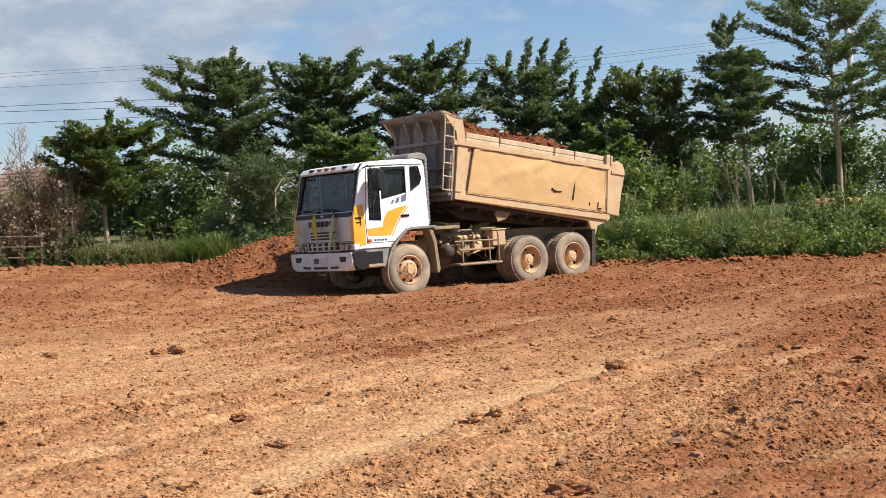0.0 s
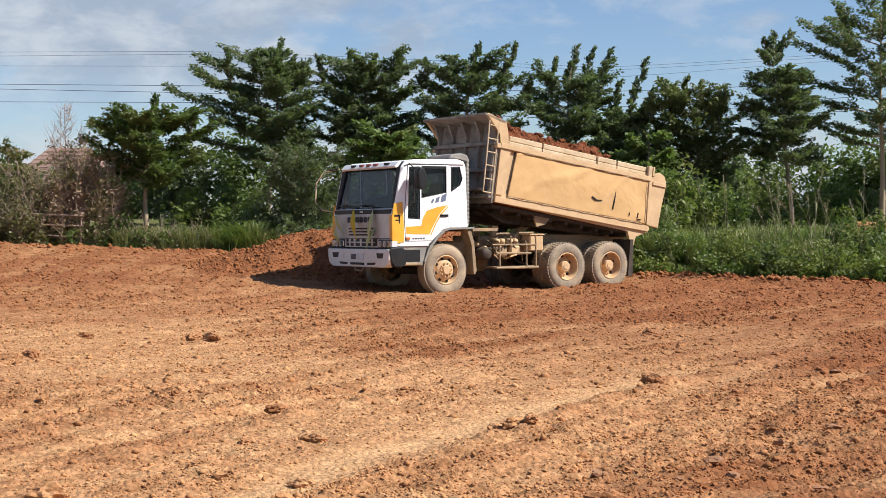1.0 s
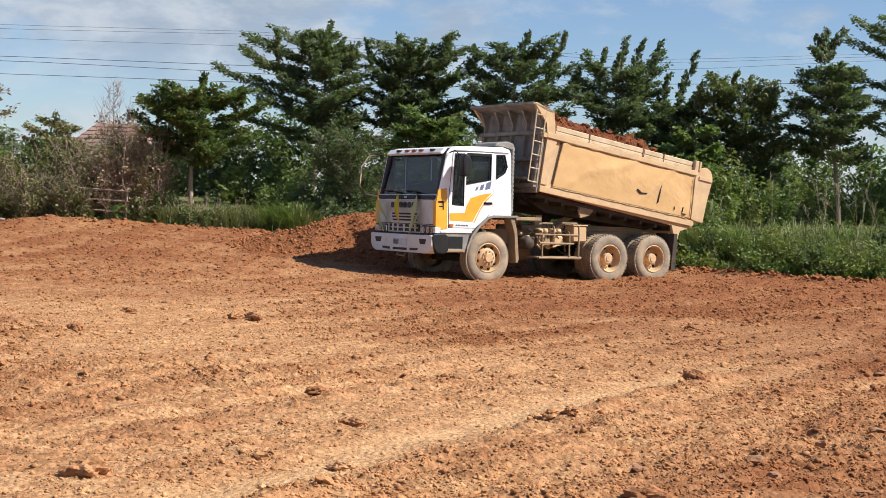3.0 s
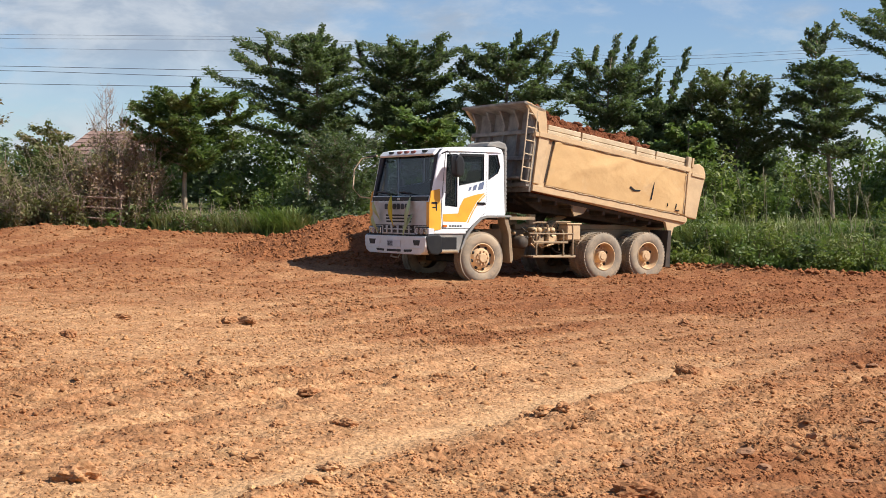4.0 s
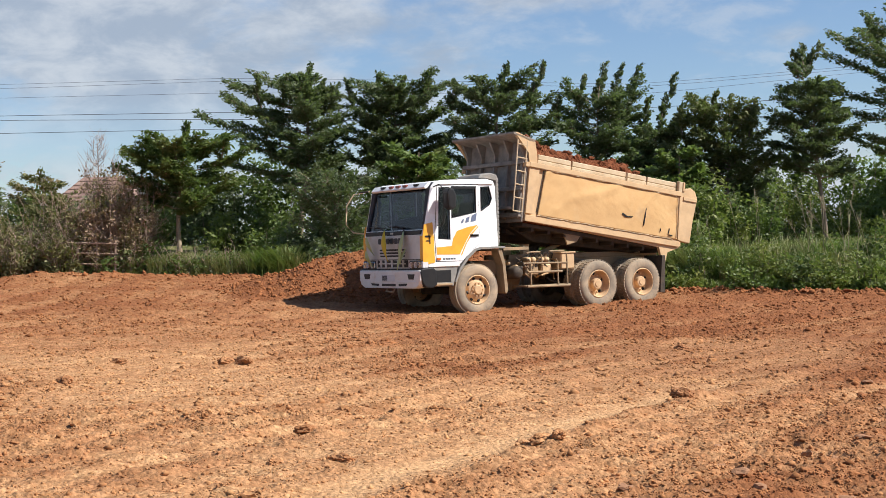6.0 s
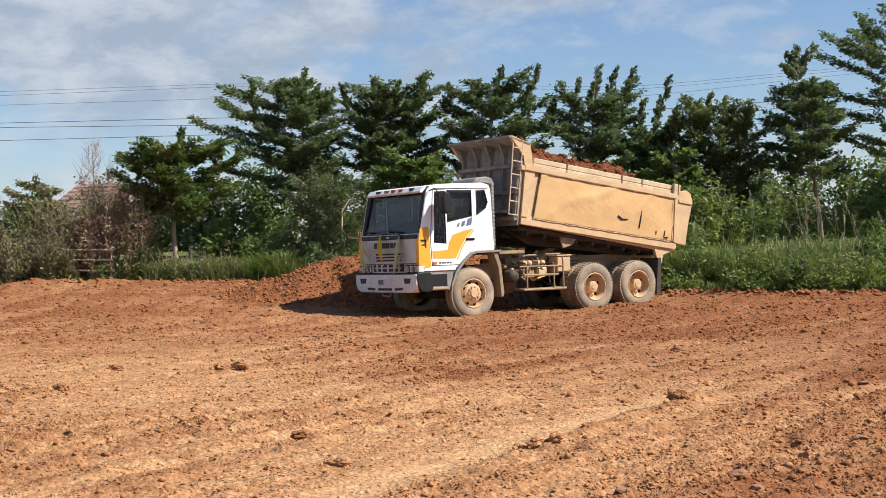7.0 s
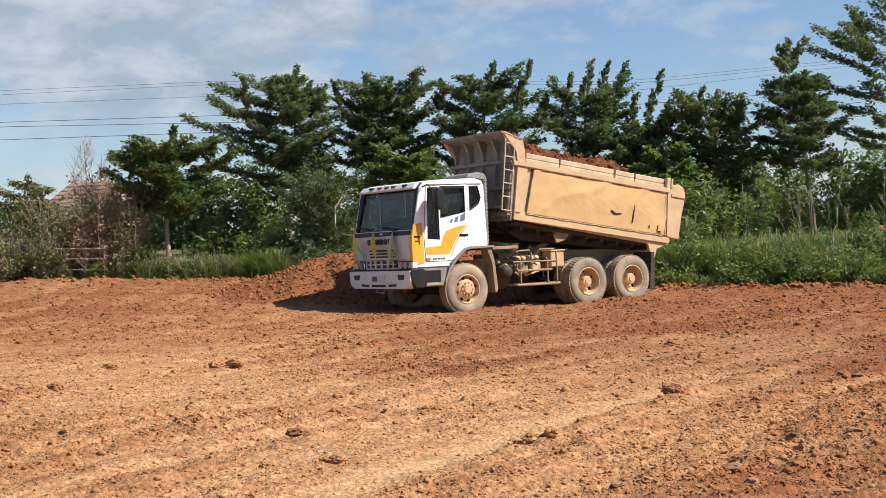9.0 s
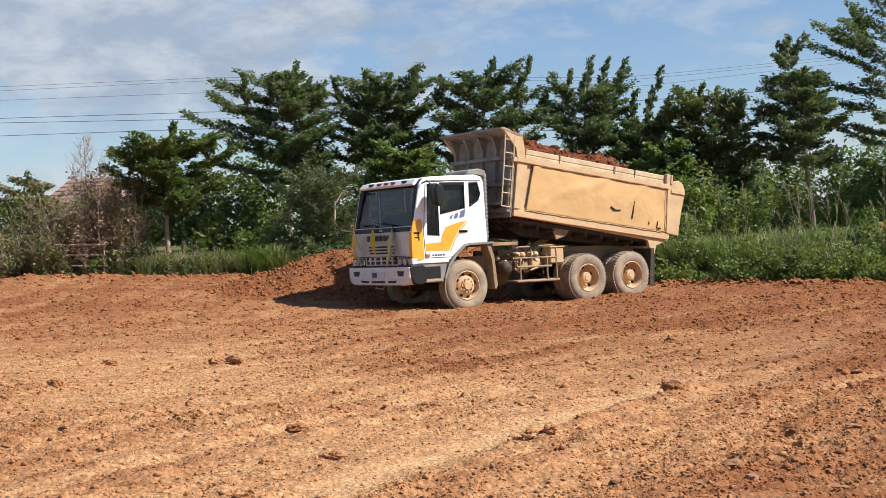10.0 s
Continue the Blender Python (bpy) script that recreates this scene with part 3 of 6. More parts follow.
for k, (x, y, w, h) in enumerate(((-12.3, 41.0, 2.2, 2.6), (-13.6, 40.6, 2.0, 2.3), (-14.8, 40.8, 2.4, 2.6), (-16.4, 40.5, 2.4, 2.4), (-18.2, 41, 2.6, 2.8), (-12.9, 40.2, 1.4, 1.4), (-11.6, 40.2, 1.4, 1.5), (-14.2, 40.0, 1.4, 1.1), (-20.5, 41.5, 3.0, 3.0))):
    bush(OLIVE, x, y, w, w * 0.8, h, 220 + k, OLIVE_LEAF, 2800, 0.10, 16, twiggy=1.2)
THICK = "dense green thicket bush under the trees"
for k, (x, y, w, h) in enumerate(((-7.6, 44.5, 2.4, 1.9), (-6.3, 44.2, 2.4, 2.0), (-5.2, 42.3, 2.4, 2.3), (-1.9, 41.2, 2.0, 2.3), (-4.8, 40.6, 1.7, 1.7), (-3.6, 40.2, 1.8, 1.6), (-2.4, 40.2, 1.8, 1.5), (0.3, 42.6, 2.4, 2.6), (2.0, 42.4, 2.4, 2.8), (3.7, 42.2, 2.4, 2.8), (5.3, 41.6, 2.4, 2.9), (6.6, 40.8, 2.2, 2.6), (7.8, 40.6, 2.2, 2.6), (8.9, 41.2, 2.2, 2.3), (5.6, 39.0, 2.0, 2.1), (6.8, 38.4, 1.8, 1.9), (10.4, 44.6, 2.4, 1.5), (9.9, 48.2, 2.8, 2.6), (11.7, 48.0, 2.8, 2.5), (13.5, 48.4, 2.8, 2.4), (15.4, 48.8, 2.8, 2.3), (13.2, 46.3, 2.6, 1.2), (15.4, 47.4, 2.6, 1.3), (3.6, 40.0, 2.2, 2.0))):
    bush(THICK, x, y, w, w * 0.85, h, 240 + k, (LEAF_BANK, LEAF_MID, LEAF_LIGHT)[k % 3] if x > 5 or x < -5 else LEAF_DARK if k % 3 else LEAF_MID, 3600, 0.13, 18)
# hedge far behind, closing the gaps under the crowns
FARHEDGE = "distant green hedge bush behind the trees"
for k in range(24):
    x = -22 + 2.2 * k + 0.5 * math.sin(3.1 * k)
    bush(FARHEDGE, x, 51 + 1.2 * math.sin(1.7 * k), 3.4, 2.4, 1.9 + 0.6 * abs(math.sin(2.3 * k)) + (1.2 if x > 10.5 else 1.7 if x > -7.5 else 0), 270 + k, (LEAF_MID, LEAF_LIGHT, LEAF_MID, LEAF_DARK)[k % 4] if x > 4 else (LEAF_DARK, LEAF_MID)[k % 2], 4600, 0.18, 26, group="hedge behind the trees", even=0.95 if x > 6 else 0.7)
# bank of bushes at the right-hand edge
BANK = "low green bush with small leaves on the dirt edge"
k = 0
for row, (back, high) in enumerate(((0.5, 0.75), (1.35, 1.05), (2.4, 1.2), (3.6, 1.25))):
    x = 5.2 + 0.3 * row
    while x < 17:
        y = float(edge_y(x)) + back + 0.3 * math.sin(5.3 * k)
        vary = 0.45 + 0.95 * abs(math.sin(2.7 * k + row)) ** 1.5
        bush(BANK, x, y, 1.2 + 0.4 * abs(math.sin(k)), 1.1, high * vary, 300 + k, (LEAF_BANK, LEAF_BANK, LEAF_LIGHT, LEAF_MID, LEAF_BANK)[k % 5], 2100, 0.10, 12)
        x += 0.85 + 0.35 * abs(math.sin(1.9 * k))
        k += 1

# grass: fringes, tufts and reeds
rg = np.random.default_rng(77)


def feet(x0, x1, back0, back1, n):
    x = x0 + (x1 - x0) * rg.random(n)
    y = edge_y(x) + back0 + (back1 - back0) * rg.random(n)
    return np.stack([x, y, ground_z(x, y, False) - 0.03], 1)


def sward_stuff(label, spots, high, spread, material, wide, bend=0.5):
    tagged(raw("grass", *blades(spots, high, spread, rg, wide, bend), material), label, "grass", kind="stuff")


sward_stuff("low green grass at the edge of the dirt", feet(-20, 6, 0.2, 3.2, 6000), 0.34, 0.22, GRASS, 0.022)
sward_stuff("yellow-green grass under the trees", feet(-9.0, -4.6, 0.3, 2.8, 7500), 0.85, 0.35, GRASS, 0.022)
sward_stuff("tall green grass on the bank", feet(5, 9.6, 1.4, 6.0, 4200), 1.2, 0.45, GRASS, 0.022)
sward_stuff("short sunlit grass on the far bank", feet(7, 24, 4.5, 19, 15000), 0.40, 0.2, GRASS, 0.035)
sward_stuff("broad leaves of green weeds on the bank", feet(5.2, 17, 0.2, 3.0, 6000), 0.55, 0.30, LEAF_MID, 0.05, 0.9)
for k, (x, y, h, n) in enumerate(((-5.0, 39.6, 1.55, 420), (-4.4, 39.7, 1.3, 320), (-5.6, 39.9, 1.3, 260), (6.3, 36.2, 1.7, 380), (7.2, 35.6, 1.6, 380), (8.3, 34.8, 1.6, 380), (9.6, 34.6, 1.5, 300), (5.5, 37.2, 1.7, 300))):
    base = np.array((x, y, float(ground_z(x, y, False)) - 0.05)) + rg.normal(size=(n, 3)) * (0.22, 0.22, 0)
    tuft = tagged(new("grass_tuft"), "tall tuft of arching green grass", "grass", "grass tufts")
    raw("foliage", *blades(base, h, 0.75, rg, 0.035, 0.8), (LEAF_LIGHT, GRASS)[k % 2], tuft)
for k in range(30):
    x = 5.4 + 6.0 * rg.random() ** 1.2
    y = float(edge_y(x)) + 1.2 + 2.6 * rg.random()
    z = float(ground_z(x, y, False)) - 0.05
    h, sw = 1.9 + 0.8 * rg.random(), (rg.random() - 0.75) * 1.3
    stalk = [Vector((x + sw * s * s, y, z + h * s - 0.25 * abs(sw) * s * s)) for s in (0, 0.3, 0.6, 0.85, 1.0)]
    vs, fs = [], []
    tube(vs, fs, stalk, 0.008, 0.004, 4)
    reed = tagged(new("reed"), "tall thin reed with a pale plume", "reed", "reeds on the bank")
    raw("stalk", vs, fs, PLUME, reed)
    tip = np.array([stalk[3].lerp(stalk[4], q)[:] for q in rg.random(26)]) + rg.normal(size=(26, 3)) * 0.012
    raw("plume", *blades(tip, 0.12, 0.05, rg, 0.007, 0.4), PLUME, reed)
    lf = np.array([stalk[0].lerp(stalk[2], q)[:] for q in rg.random(10)])
    raw("leaf_spray", *blades(lf, 0.7, 0.5, rg, 0.02, 1.0), GRASS, reed)
WEED = "low leafy weed at the dirt edge"
for k in range(40):
    x = -17.5 + 0.44 * k + 0.25 * math.sin(7.0 * k)
    if -3.2 < x < 0.5:
        continue
    bush(WEED, x, float(edge_y(x)) + 0.40 + 0.5 * abs(math.sin(3.0 * k)), 0.9, 0.7, 0.30 + 0.65 * abs(math.sin(4.1 * k)) ** 1.5, 400 + k, (LEAF_MID, OLIVE_LEAF, LEAF_LIGHT, OLIVE_LEAF, LEAF_DARK)[k % 5], 800, 0.09, 8, category="weed", group="weeds at the edge", twiggy=0.3)


# ---- truck materials ----
def glass_material(name, tint):
    m, n, l, b = nodes_of(name)
    clear, gloss, mix = n.new("ShaderNodeBsdfTransparent"), n.new("ShaderNodeBsdfGlossy"), n.new("ShaderNodeMixShader")
    clear.inputs[0].default_value = (*tint, 1)
    gloss.inputs["Roughness"].default_value = 0.03
    weight = n.new("ShaderNodeLayerWeight")
    power, add = n.new("ShaderNodeMath"), n.new("ShaderNodeMath")
    power.operation, add.operation = "POWER", "MULTIPLY_ADD"
    l.new(weight.outputs["Facing"], power.inputs[0])
    power.inputs[1].default_value = 4.0
    l.new(power.outputs[0], add.inputs[0])
    add.inputs[1].default_value, add.inputs[2].default_value = 0.75, 0.03
    l.new(add.outputs[0], mix.inputs[0])
    l.new(clear.outputs[0], mix.inputs[1])
    l.new(gloss.outputs[0], mix.inputs[2])
    l.new(mix.outputs[0], n["Material Output"].inputs[0])
    return m


WHITE = surface("white_cab_paint", (0.85, 0.85, 0.84), (0.79, 0.785, 0.77), 2, 0.35, dust=(0.66, 0.55, 0.42), dust_amount=0.10, bump=0.03)
YELLOW = surface("yellow_stripe_paint", (0.80, 0.40, 0.035), (0.72, 0.33, 0.03), 3, 0.4, dust=DUST, dust_amount=0.12, bump=0.03)
BLUE = surface("slate_blue_mark", (0.10, 0.13, 0.20), (0.13, 0.16, 0.24), 5, 0.5, bump=0)
SILVER = surface("silver_grille_paint", (0.58, 0.575, 0.56), (0.50, 0.49, 0.47), 4, 0.40, 0.25, dust=DUST, dust_amount=0.25, bump=0.05)
# warm tint puts light bounced off the ground into the paint colour
BUMPER = surface("pale_bounce_warmed_bumper", (0.76, 0.745, 0.70), (0.68, 0.66, 0.61), 3, 0.55, dust=DUST, dust_amount=0.3, bump=0.1)
PLASTIC = surface("grey_plastic", (0.25, 0.235, 0.21), (0.18, 0.17, 0.15), 4, 0.65, dust=(0.42, 0.34, 0.25), dust_amount=0.4, bump=0.1)
BLACK = surface("black_plastic", (0.014, 0.014, 0.015), (0.022, 0.021, 0.020), 6, 0.42, bump=0.06, spec=0.3)
SOOT = surface("dark_oily_steel", (0.035, 0.028, 0.022), (0.075, 0.055, 0.038), 5, 0.75, 0.2, dust=(0.16, 0.10, 0.055), dust_amount=0.35, bump=0.3)
STEEL = surface("dusty_chassis_steel", (0.24, 0.17, 0.10), (0.34, 0.24, 0.14), 4, 0.8, 0.1, dust=DUST, dust_amount=0.4, bump=0.3)
RUBBER = surface("dusty_tyre_rubber", (0.20, 0.16, 0.12), (0.29, 0.225, 0.155), 4, 0.9, dust=(0.45, 0.33, 0.21), dust_amount=0.55, bump=0.4, bump_scale=40)
RIM = surface("dust_covered_rim", (0.62, 0.41, 0.225), (0.50, 0.32, 0.17), 5, 0.85, dust=(0.52, 0.36, 0.20), dust_amount=0.4, bump=0.3)
BED = surface("tan_painted_steel", (0.61, 0.415, 0.225), (0.50, 0.33, 0.175), 3.2, 0.75, dust=(0.48, 0.33, 0.20), dust_amount=0.3, dust_scale=3.5, bump=0.25)
TARP = surface("tan_canvas", (0.62, 0.395, 0.185), (0.57, 0.35, 0.155), 1.6, 0.9, dust=(0.60, 0.42, 0.24), dust_amount=0.25, bump=0.25, bump_scale=120, spec=0.2)
PLANK = surface("bleached_side_board", (0.58, 0.45, 0.29), (0.44, 0.32, 0.19), 3.5, 0.85, dust=(0.60, 0.48, 0.33), dust_amount=0.4, bump=0.4, bump_scale=30)
# worn steel; the head wall's shade is put into its grey-brown colour
HEAD = surface("worn_shaded_steel", (0.29, 0.25, 0.205), (0.16, 0.135, 0.11), 3.5, 0.75, dust=(0.46, 0.38, 0.29), dust_amount=0.25, bump=0.25)
GLASS = glass_material("cab_glass", (0.58, 0.64, 0.70))
SIDEGLASS = glass_material("side_window_glass", (0.90, 0.92, 0.92))
CHROME = surface("lamp_chrome", (0.75, 0.75, 0.76), (0.66, 0.66, 0.67), 9, 0.18, 0.9, bump=0.02)
LENS = glass_material("lamp_lens", (0.85, 0.85, 0.85))
ORANGE = surface("orange_lamp", (0.62, 0.17, 0.02), (0.55, 0.14, 0.02), 6, 0.3, bump=0)
RED = surface("red_marker_lamp", (0.22, 0.05, 0.035), (0.18, 0.045, 0.03), 6, 0.3, bump=0)
SEAT = surface("grey_seat_cloth", (0.045, 0.05, 0.058), (0.03, 0.035, 0.04), 8, 0.9, bump=0.2)
RIBBON_Y = leafy("yellow_ribbon", (0.78, 0.62, 0.05), (0.72, 0.55, 0.04), (0.80, 0.66, 0.10), 0.3)
RIBBON_P = leafy("pale_green_ribbon", (0.62, 0.68, 0.36), (0.55, 0.62, 0.30), (0.68, 0.72, 0.44), 0.3)
PLATE = surface("white_plate", (0.66, 0.67, 0.68), (0.58, 0.58, 0.58), 5, 0.5, dust=DUST, dust_amount=0.2, bump=0)
INK = surface("faded_ink", (0.03, 0.033, 0.04), (0.05, 0.055, 0.06), 5, 0.6, bump=0)

# ---- truck: x to the rear from the front axle, y to the far side, z up ----
HEADING = radians(33.8)
truck = tagged(new("dump_truck"), "white and yellow dump truck with a raised tan tipping bed", "truck")
truck.matrix_world = Matrix.Translation((-0.183, 29.72, 0)) @ Matrix.Rotation(HEADING, 4, "Z")


def rounded(bm, width, segments=2):
    if width:
        bmesh.ops.bevel(bm, geom=list(bm.edges), offset=width, segments=segments, affect="EDGES", profile=0.6, clamp_overlap=True)
    bmesh.ops.recalc_face_normals(bm, faces=bm.faces)


def box(bm, x0, x1, y0, y1, z0, z1):
    m = Matrix.Translation(((x0 + x1) / 2, (y0 + y1) / 2, (z0 + z1) / 2)) @ Matrix.Diagonal((x1 - x0, y1 - y0, z1 - z0, 1))
    return bmesh.ops.create_cube(bm, size=1, matrix=m)["verts"]


def bx(name, x0, x1, y0, y1, z0, z1, material, parent, bevel=0.01, label=""):
    bm = bmesh.new()
    box(bm, x0, x1, y0, y1, z0, z1)
    rounded(bm, bevel, 1)
    return part(name, bm, material, parent, label)


def prism_bm(profile, y0, y1, axis="y", bevel=0.0):
    """A profile of (x, z) pushed along y, or of (y, z) along x."""
    bm = bmesh.new()
    ends = []
    for v in (y0, y1):
        ends.append([bm.verts.new((a, v, b) if axis == "y" else (v, a, b)) for a, b in profile])
    n = len(profile)
    bm.faces.new(ends[0])
    bm.faces.new(list(reversed(ends[1])))
    for k in range(n):
        bm.faces.new((ends[0][k], ends[0][(k + 1) % n], ends[1][(k + 1) % n], ends[1][k]))
    rounded(bm, bevel)
    return bm


def prism(name, profile, y0, y1, material, parent, bevel=0.006, axis="y", label=""):
    return part(name, prism_bm(profile, y0, y1, axis, bevel), material, parent, label)


def lathe(name, profile, centre, material, parent, segments=40, label="", smooth=True):
    """A profile of (radius, y) turned round the y axis through centre."""
    vs, fs = [], []
    n = len(profile)
    for k in range(segments):
        a = 2 * math.pi * k / segments
        vs += [(centre[0] + r * math.cos(a), centre[1] + y, centre[2] + r * math.sin(a)) for r, y in profile]
    for k in range(segments):
        for j in range(n - 1):
            a, b = k * n + j, ((k + 1) % segments) * n + j
            fs.append((a, a + 1, b + 1, b))
    ob = raw(name, vs, fs, material, parent, smooth)
    return tagged(ob, label)


def pipe(name, points, r, material, parent, sides=6, label=""):
    vs, fs = [], []
    tube(vs, fs, [Vector(p) for p in points], r, r, sides)
    n = len(vs)
    fs += [tuple(reversed(range(sides))), tuple(range(n - sides, n))]
    return tagged(raw(name, vs, fs, material, parent), label)


def carve(ob, cutters):
    """Cuts the given closed bmeshes out of ob's mesh for good."""
    tools = []
    for bm in cutters:
        me = bpy.data.meshes.new("cutter")
        bm.to_mesh(me)
        bm.free()
        tool = new("cutter", me)
        tools.append(tool)
        md = ob.modifiers.new("cut", "BOOLEAN")
        md.operation, md.solver, md.object = "DIFFERENCE", "EXACT", tool
    placed, mother = ob.matrix_world.copy(), ob.parent
    ob.parent = None
    ob.matrix_world = Matrix()
    bpy.context.view_layer.update()
    me = bpy.data.meshes.new_from_object(ob.evaluated_get(bpy.context.evaluated_depsgraph_get()))
    ob.modifiers.clear()
    ob.data = me
    ob.parent = mother
    ob.matrix_basis = Matrix()
    for tool in tools:
        bpy.data.objects.remove(tool)


# cab shell
SIDE = [(-1.27, 1.08), (-1.335, 1.70), (-1.30, 1.80), (-1.11, 2.70), (-1.02, 2.80), (-0.80, 2.845), (0.30, 2.875), (0.47, 2.83), (0.52, 2.72), (0.57, 1.42), (-0.02, 1.42), (-0.14, 1.34), (-0.40, 1.10), (-0.46, 1.08)]
cab = prism("cab", SIDE, -1.20, 1.20, WHITE, truck, 0.035)
INNER = [(-1.20, 1.16), (-1.24, 1.74), (-1.05, 2.66), (-0.98, 2.75), (0.28, 2.80), (0.42, 2.74), (0.50, 1.50), (-0.08, 1.50), (-0.44, 1.16)]
PEEP = [(-0.97, 1.62), (-0.93, 2.69), (-0.665, 2.70), (-0.66, 1.60)]
DOORGLASS = [(-0.63, 2.04), (-0.62, 2.685), (0.01, 2.70), (0.01, 2.16)]
QUARTER = [(0.14, 2.20), (0.14, 2.69), (0.35, 2.70), (0.42, 2.46), (0.36, 2.33)]
SCREEN = [(-1.10, 1.83), (1.10, 1.83), (1.02, 2.70), (-1.02, 2.70)]
carve(cab, [prism_bm(INNER, -1.12, 1.12), prism_bm(PEEP, -1.4, 1.4), prism_bm(DOORGLASS, -1.4, 1.4), prism_bm(QUARTER, -1.4, 1.4), prism_bm(SCREEN, -1.6, -0.9, "x", 0.0), prism_bm([(-0.75, 2.12), (0.75, 2.12), (0.72, 2.60), (-0.72, 2.60)], 0.3, 0.8, "x")])

# dark lining on the inner faces
cab.data.materials.append(SEAT)
for face in cab.data.polygons:
    c = face.center
    if abs(c.y) < 1.13 and -1.245 < c.x < 0.505 and 1.12 < c.z < 2.805:
        face.material_index = 1

# windscreen and panes
bm = bmesh.new()
ring = []
for dx in (0.0, 0.008):
    ring.append([bm.verts.new((x + dx, y, z)) for x, y, z in ((-1.262, -1.12, 1.82), (-1.262, 1.12, 1.82), (-1.075, 1.04, 2.715), (-1.075, -1.04, 2.715))])
bm.faces.new(ring[0]), bm.faces.new(list(reversed(ring[1])))
for k in range(4):
    bm.faces.new((ring[0][k], ring[0][(k + 1) % 4], ring[1][(k + 1) % 4], ring[1][k]))
bmesh.ops.recalc_face_normals(bm, faces=bm.faces)
part("windscreen", bm, GLASS, cab, "dark tinted windscreen")


def grown(profile, by):
    cx, cz = sum(p[0] for p in profile) / len(profile), sum(p[1] for p in profile) / len(profile)
    return [(cx + (x - cx) * (1 + by), cz + (z - cz) * (1 + by)) for x, z in profile]


for sgn in (-1, 1):
    for nm, pr in (("side_window", DOORGLASS), ("peep_window", PEEP), ("quarter_window", QUARTER)):
        lo, hi = sorted((sgn * 1.155, sgn * 1.163))
        prism(nm, grown(pr, 0.06), lo, hi, SIDEGLASS if sgn > 0 else GLASS, cab, 0)
        # rubber seal round each pane
        seal = prism(nm.replace("window", "seal"), grown(pr, 0.07), min(sgn * 1.165, sgn * 1.208), max(sgn * 1.165, sgn * 1.208), BLACK, cab, 0)
        carve(seal, [prism_bm(grown(pr, -0.03), -1.5, 1.5)])
bx("rear_window", 0.46, 0.468, -0.76, 0.76, 2.10, 2.62, SIDEGLASS, cab, 0)

# interior
bx("dashboard", -1.20, -0.86, -1.08, 1.08, 1.55, 1.86, SEAT, cab, 0.05)
for y in (-0.6, 0.55):
    bx("seat", -0.45, 0.12, y - 0.27, y + 0.27, 1.50, 1.78, SEAT, cab, 0.05)
    prism("seat_back", [(0.02, 1.75), (0.14, 1.75), (0.30, 2.36), (0.18, 2.40)], y - 0.26, y + 0.26, SEAT, cab, 0.03)
lathe("steering_wheel", [(0.205, -0.012), (0.225, 0.0), (0.205, 0.012), (0.188, 0.0), (0.205, -0.012)], (-0.72, -0.6, 1.95), BLACK, cab, 24)
pipe("steering_column", [(-0.95, -0.6, 1.7), (-0.72, -0.6, 1.95)], 0.03, BLACK, cab)

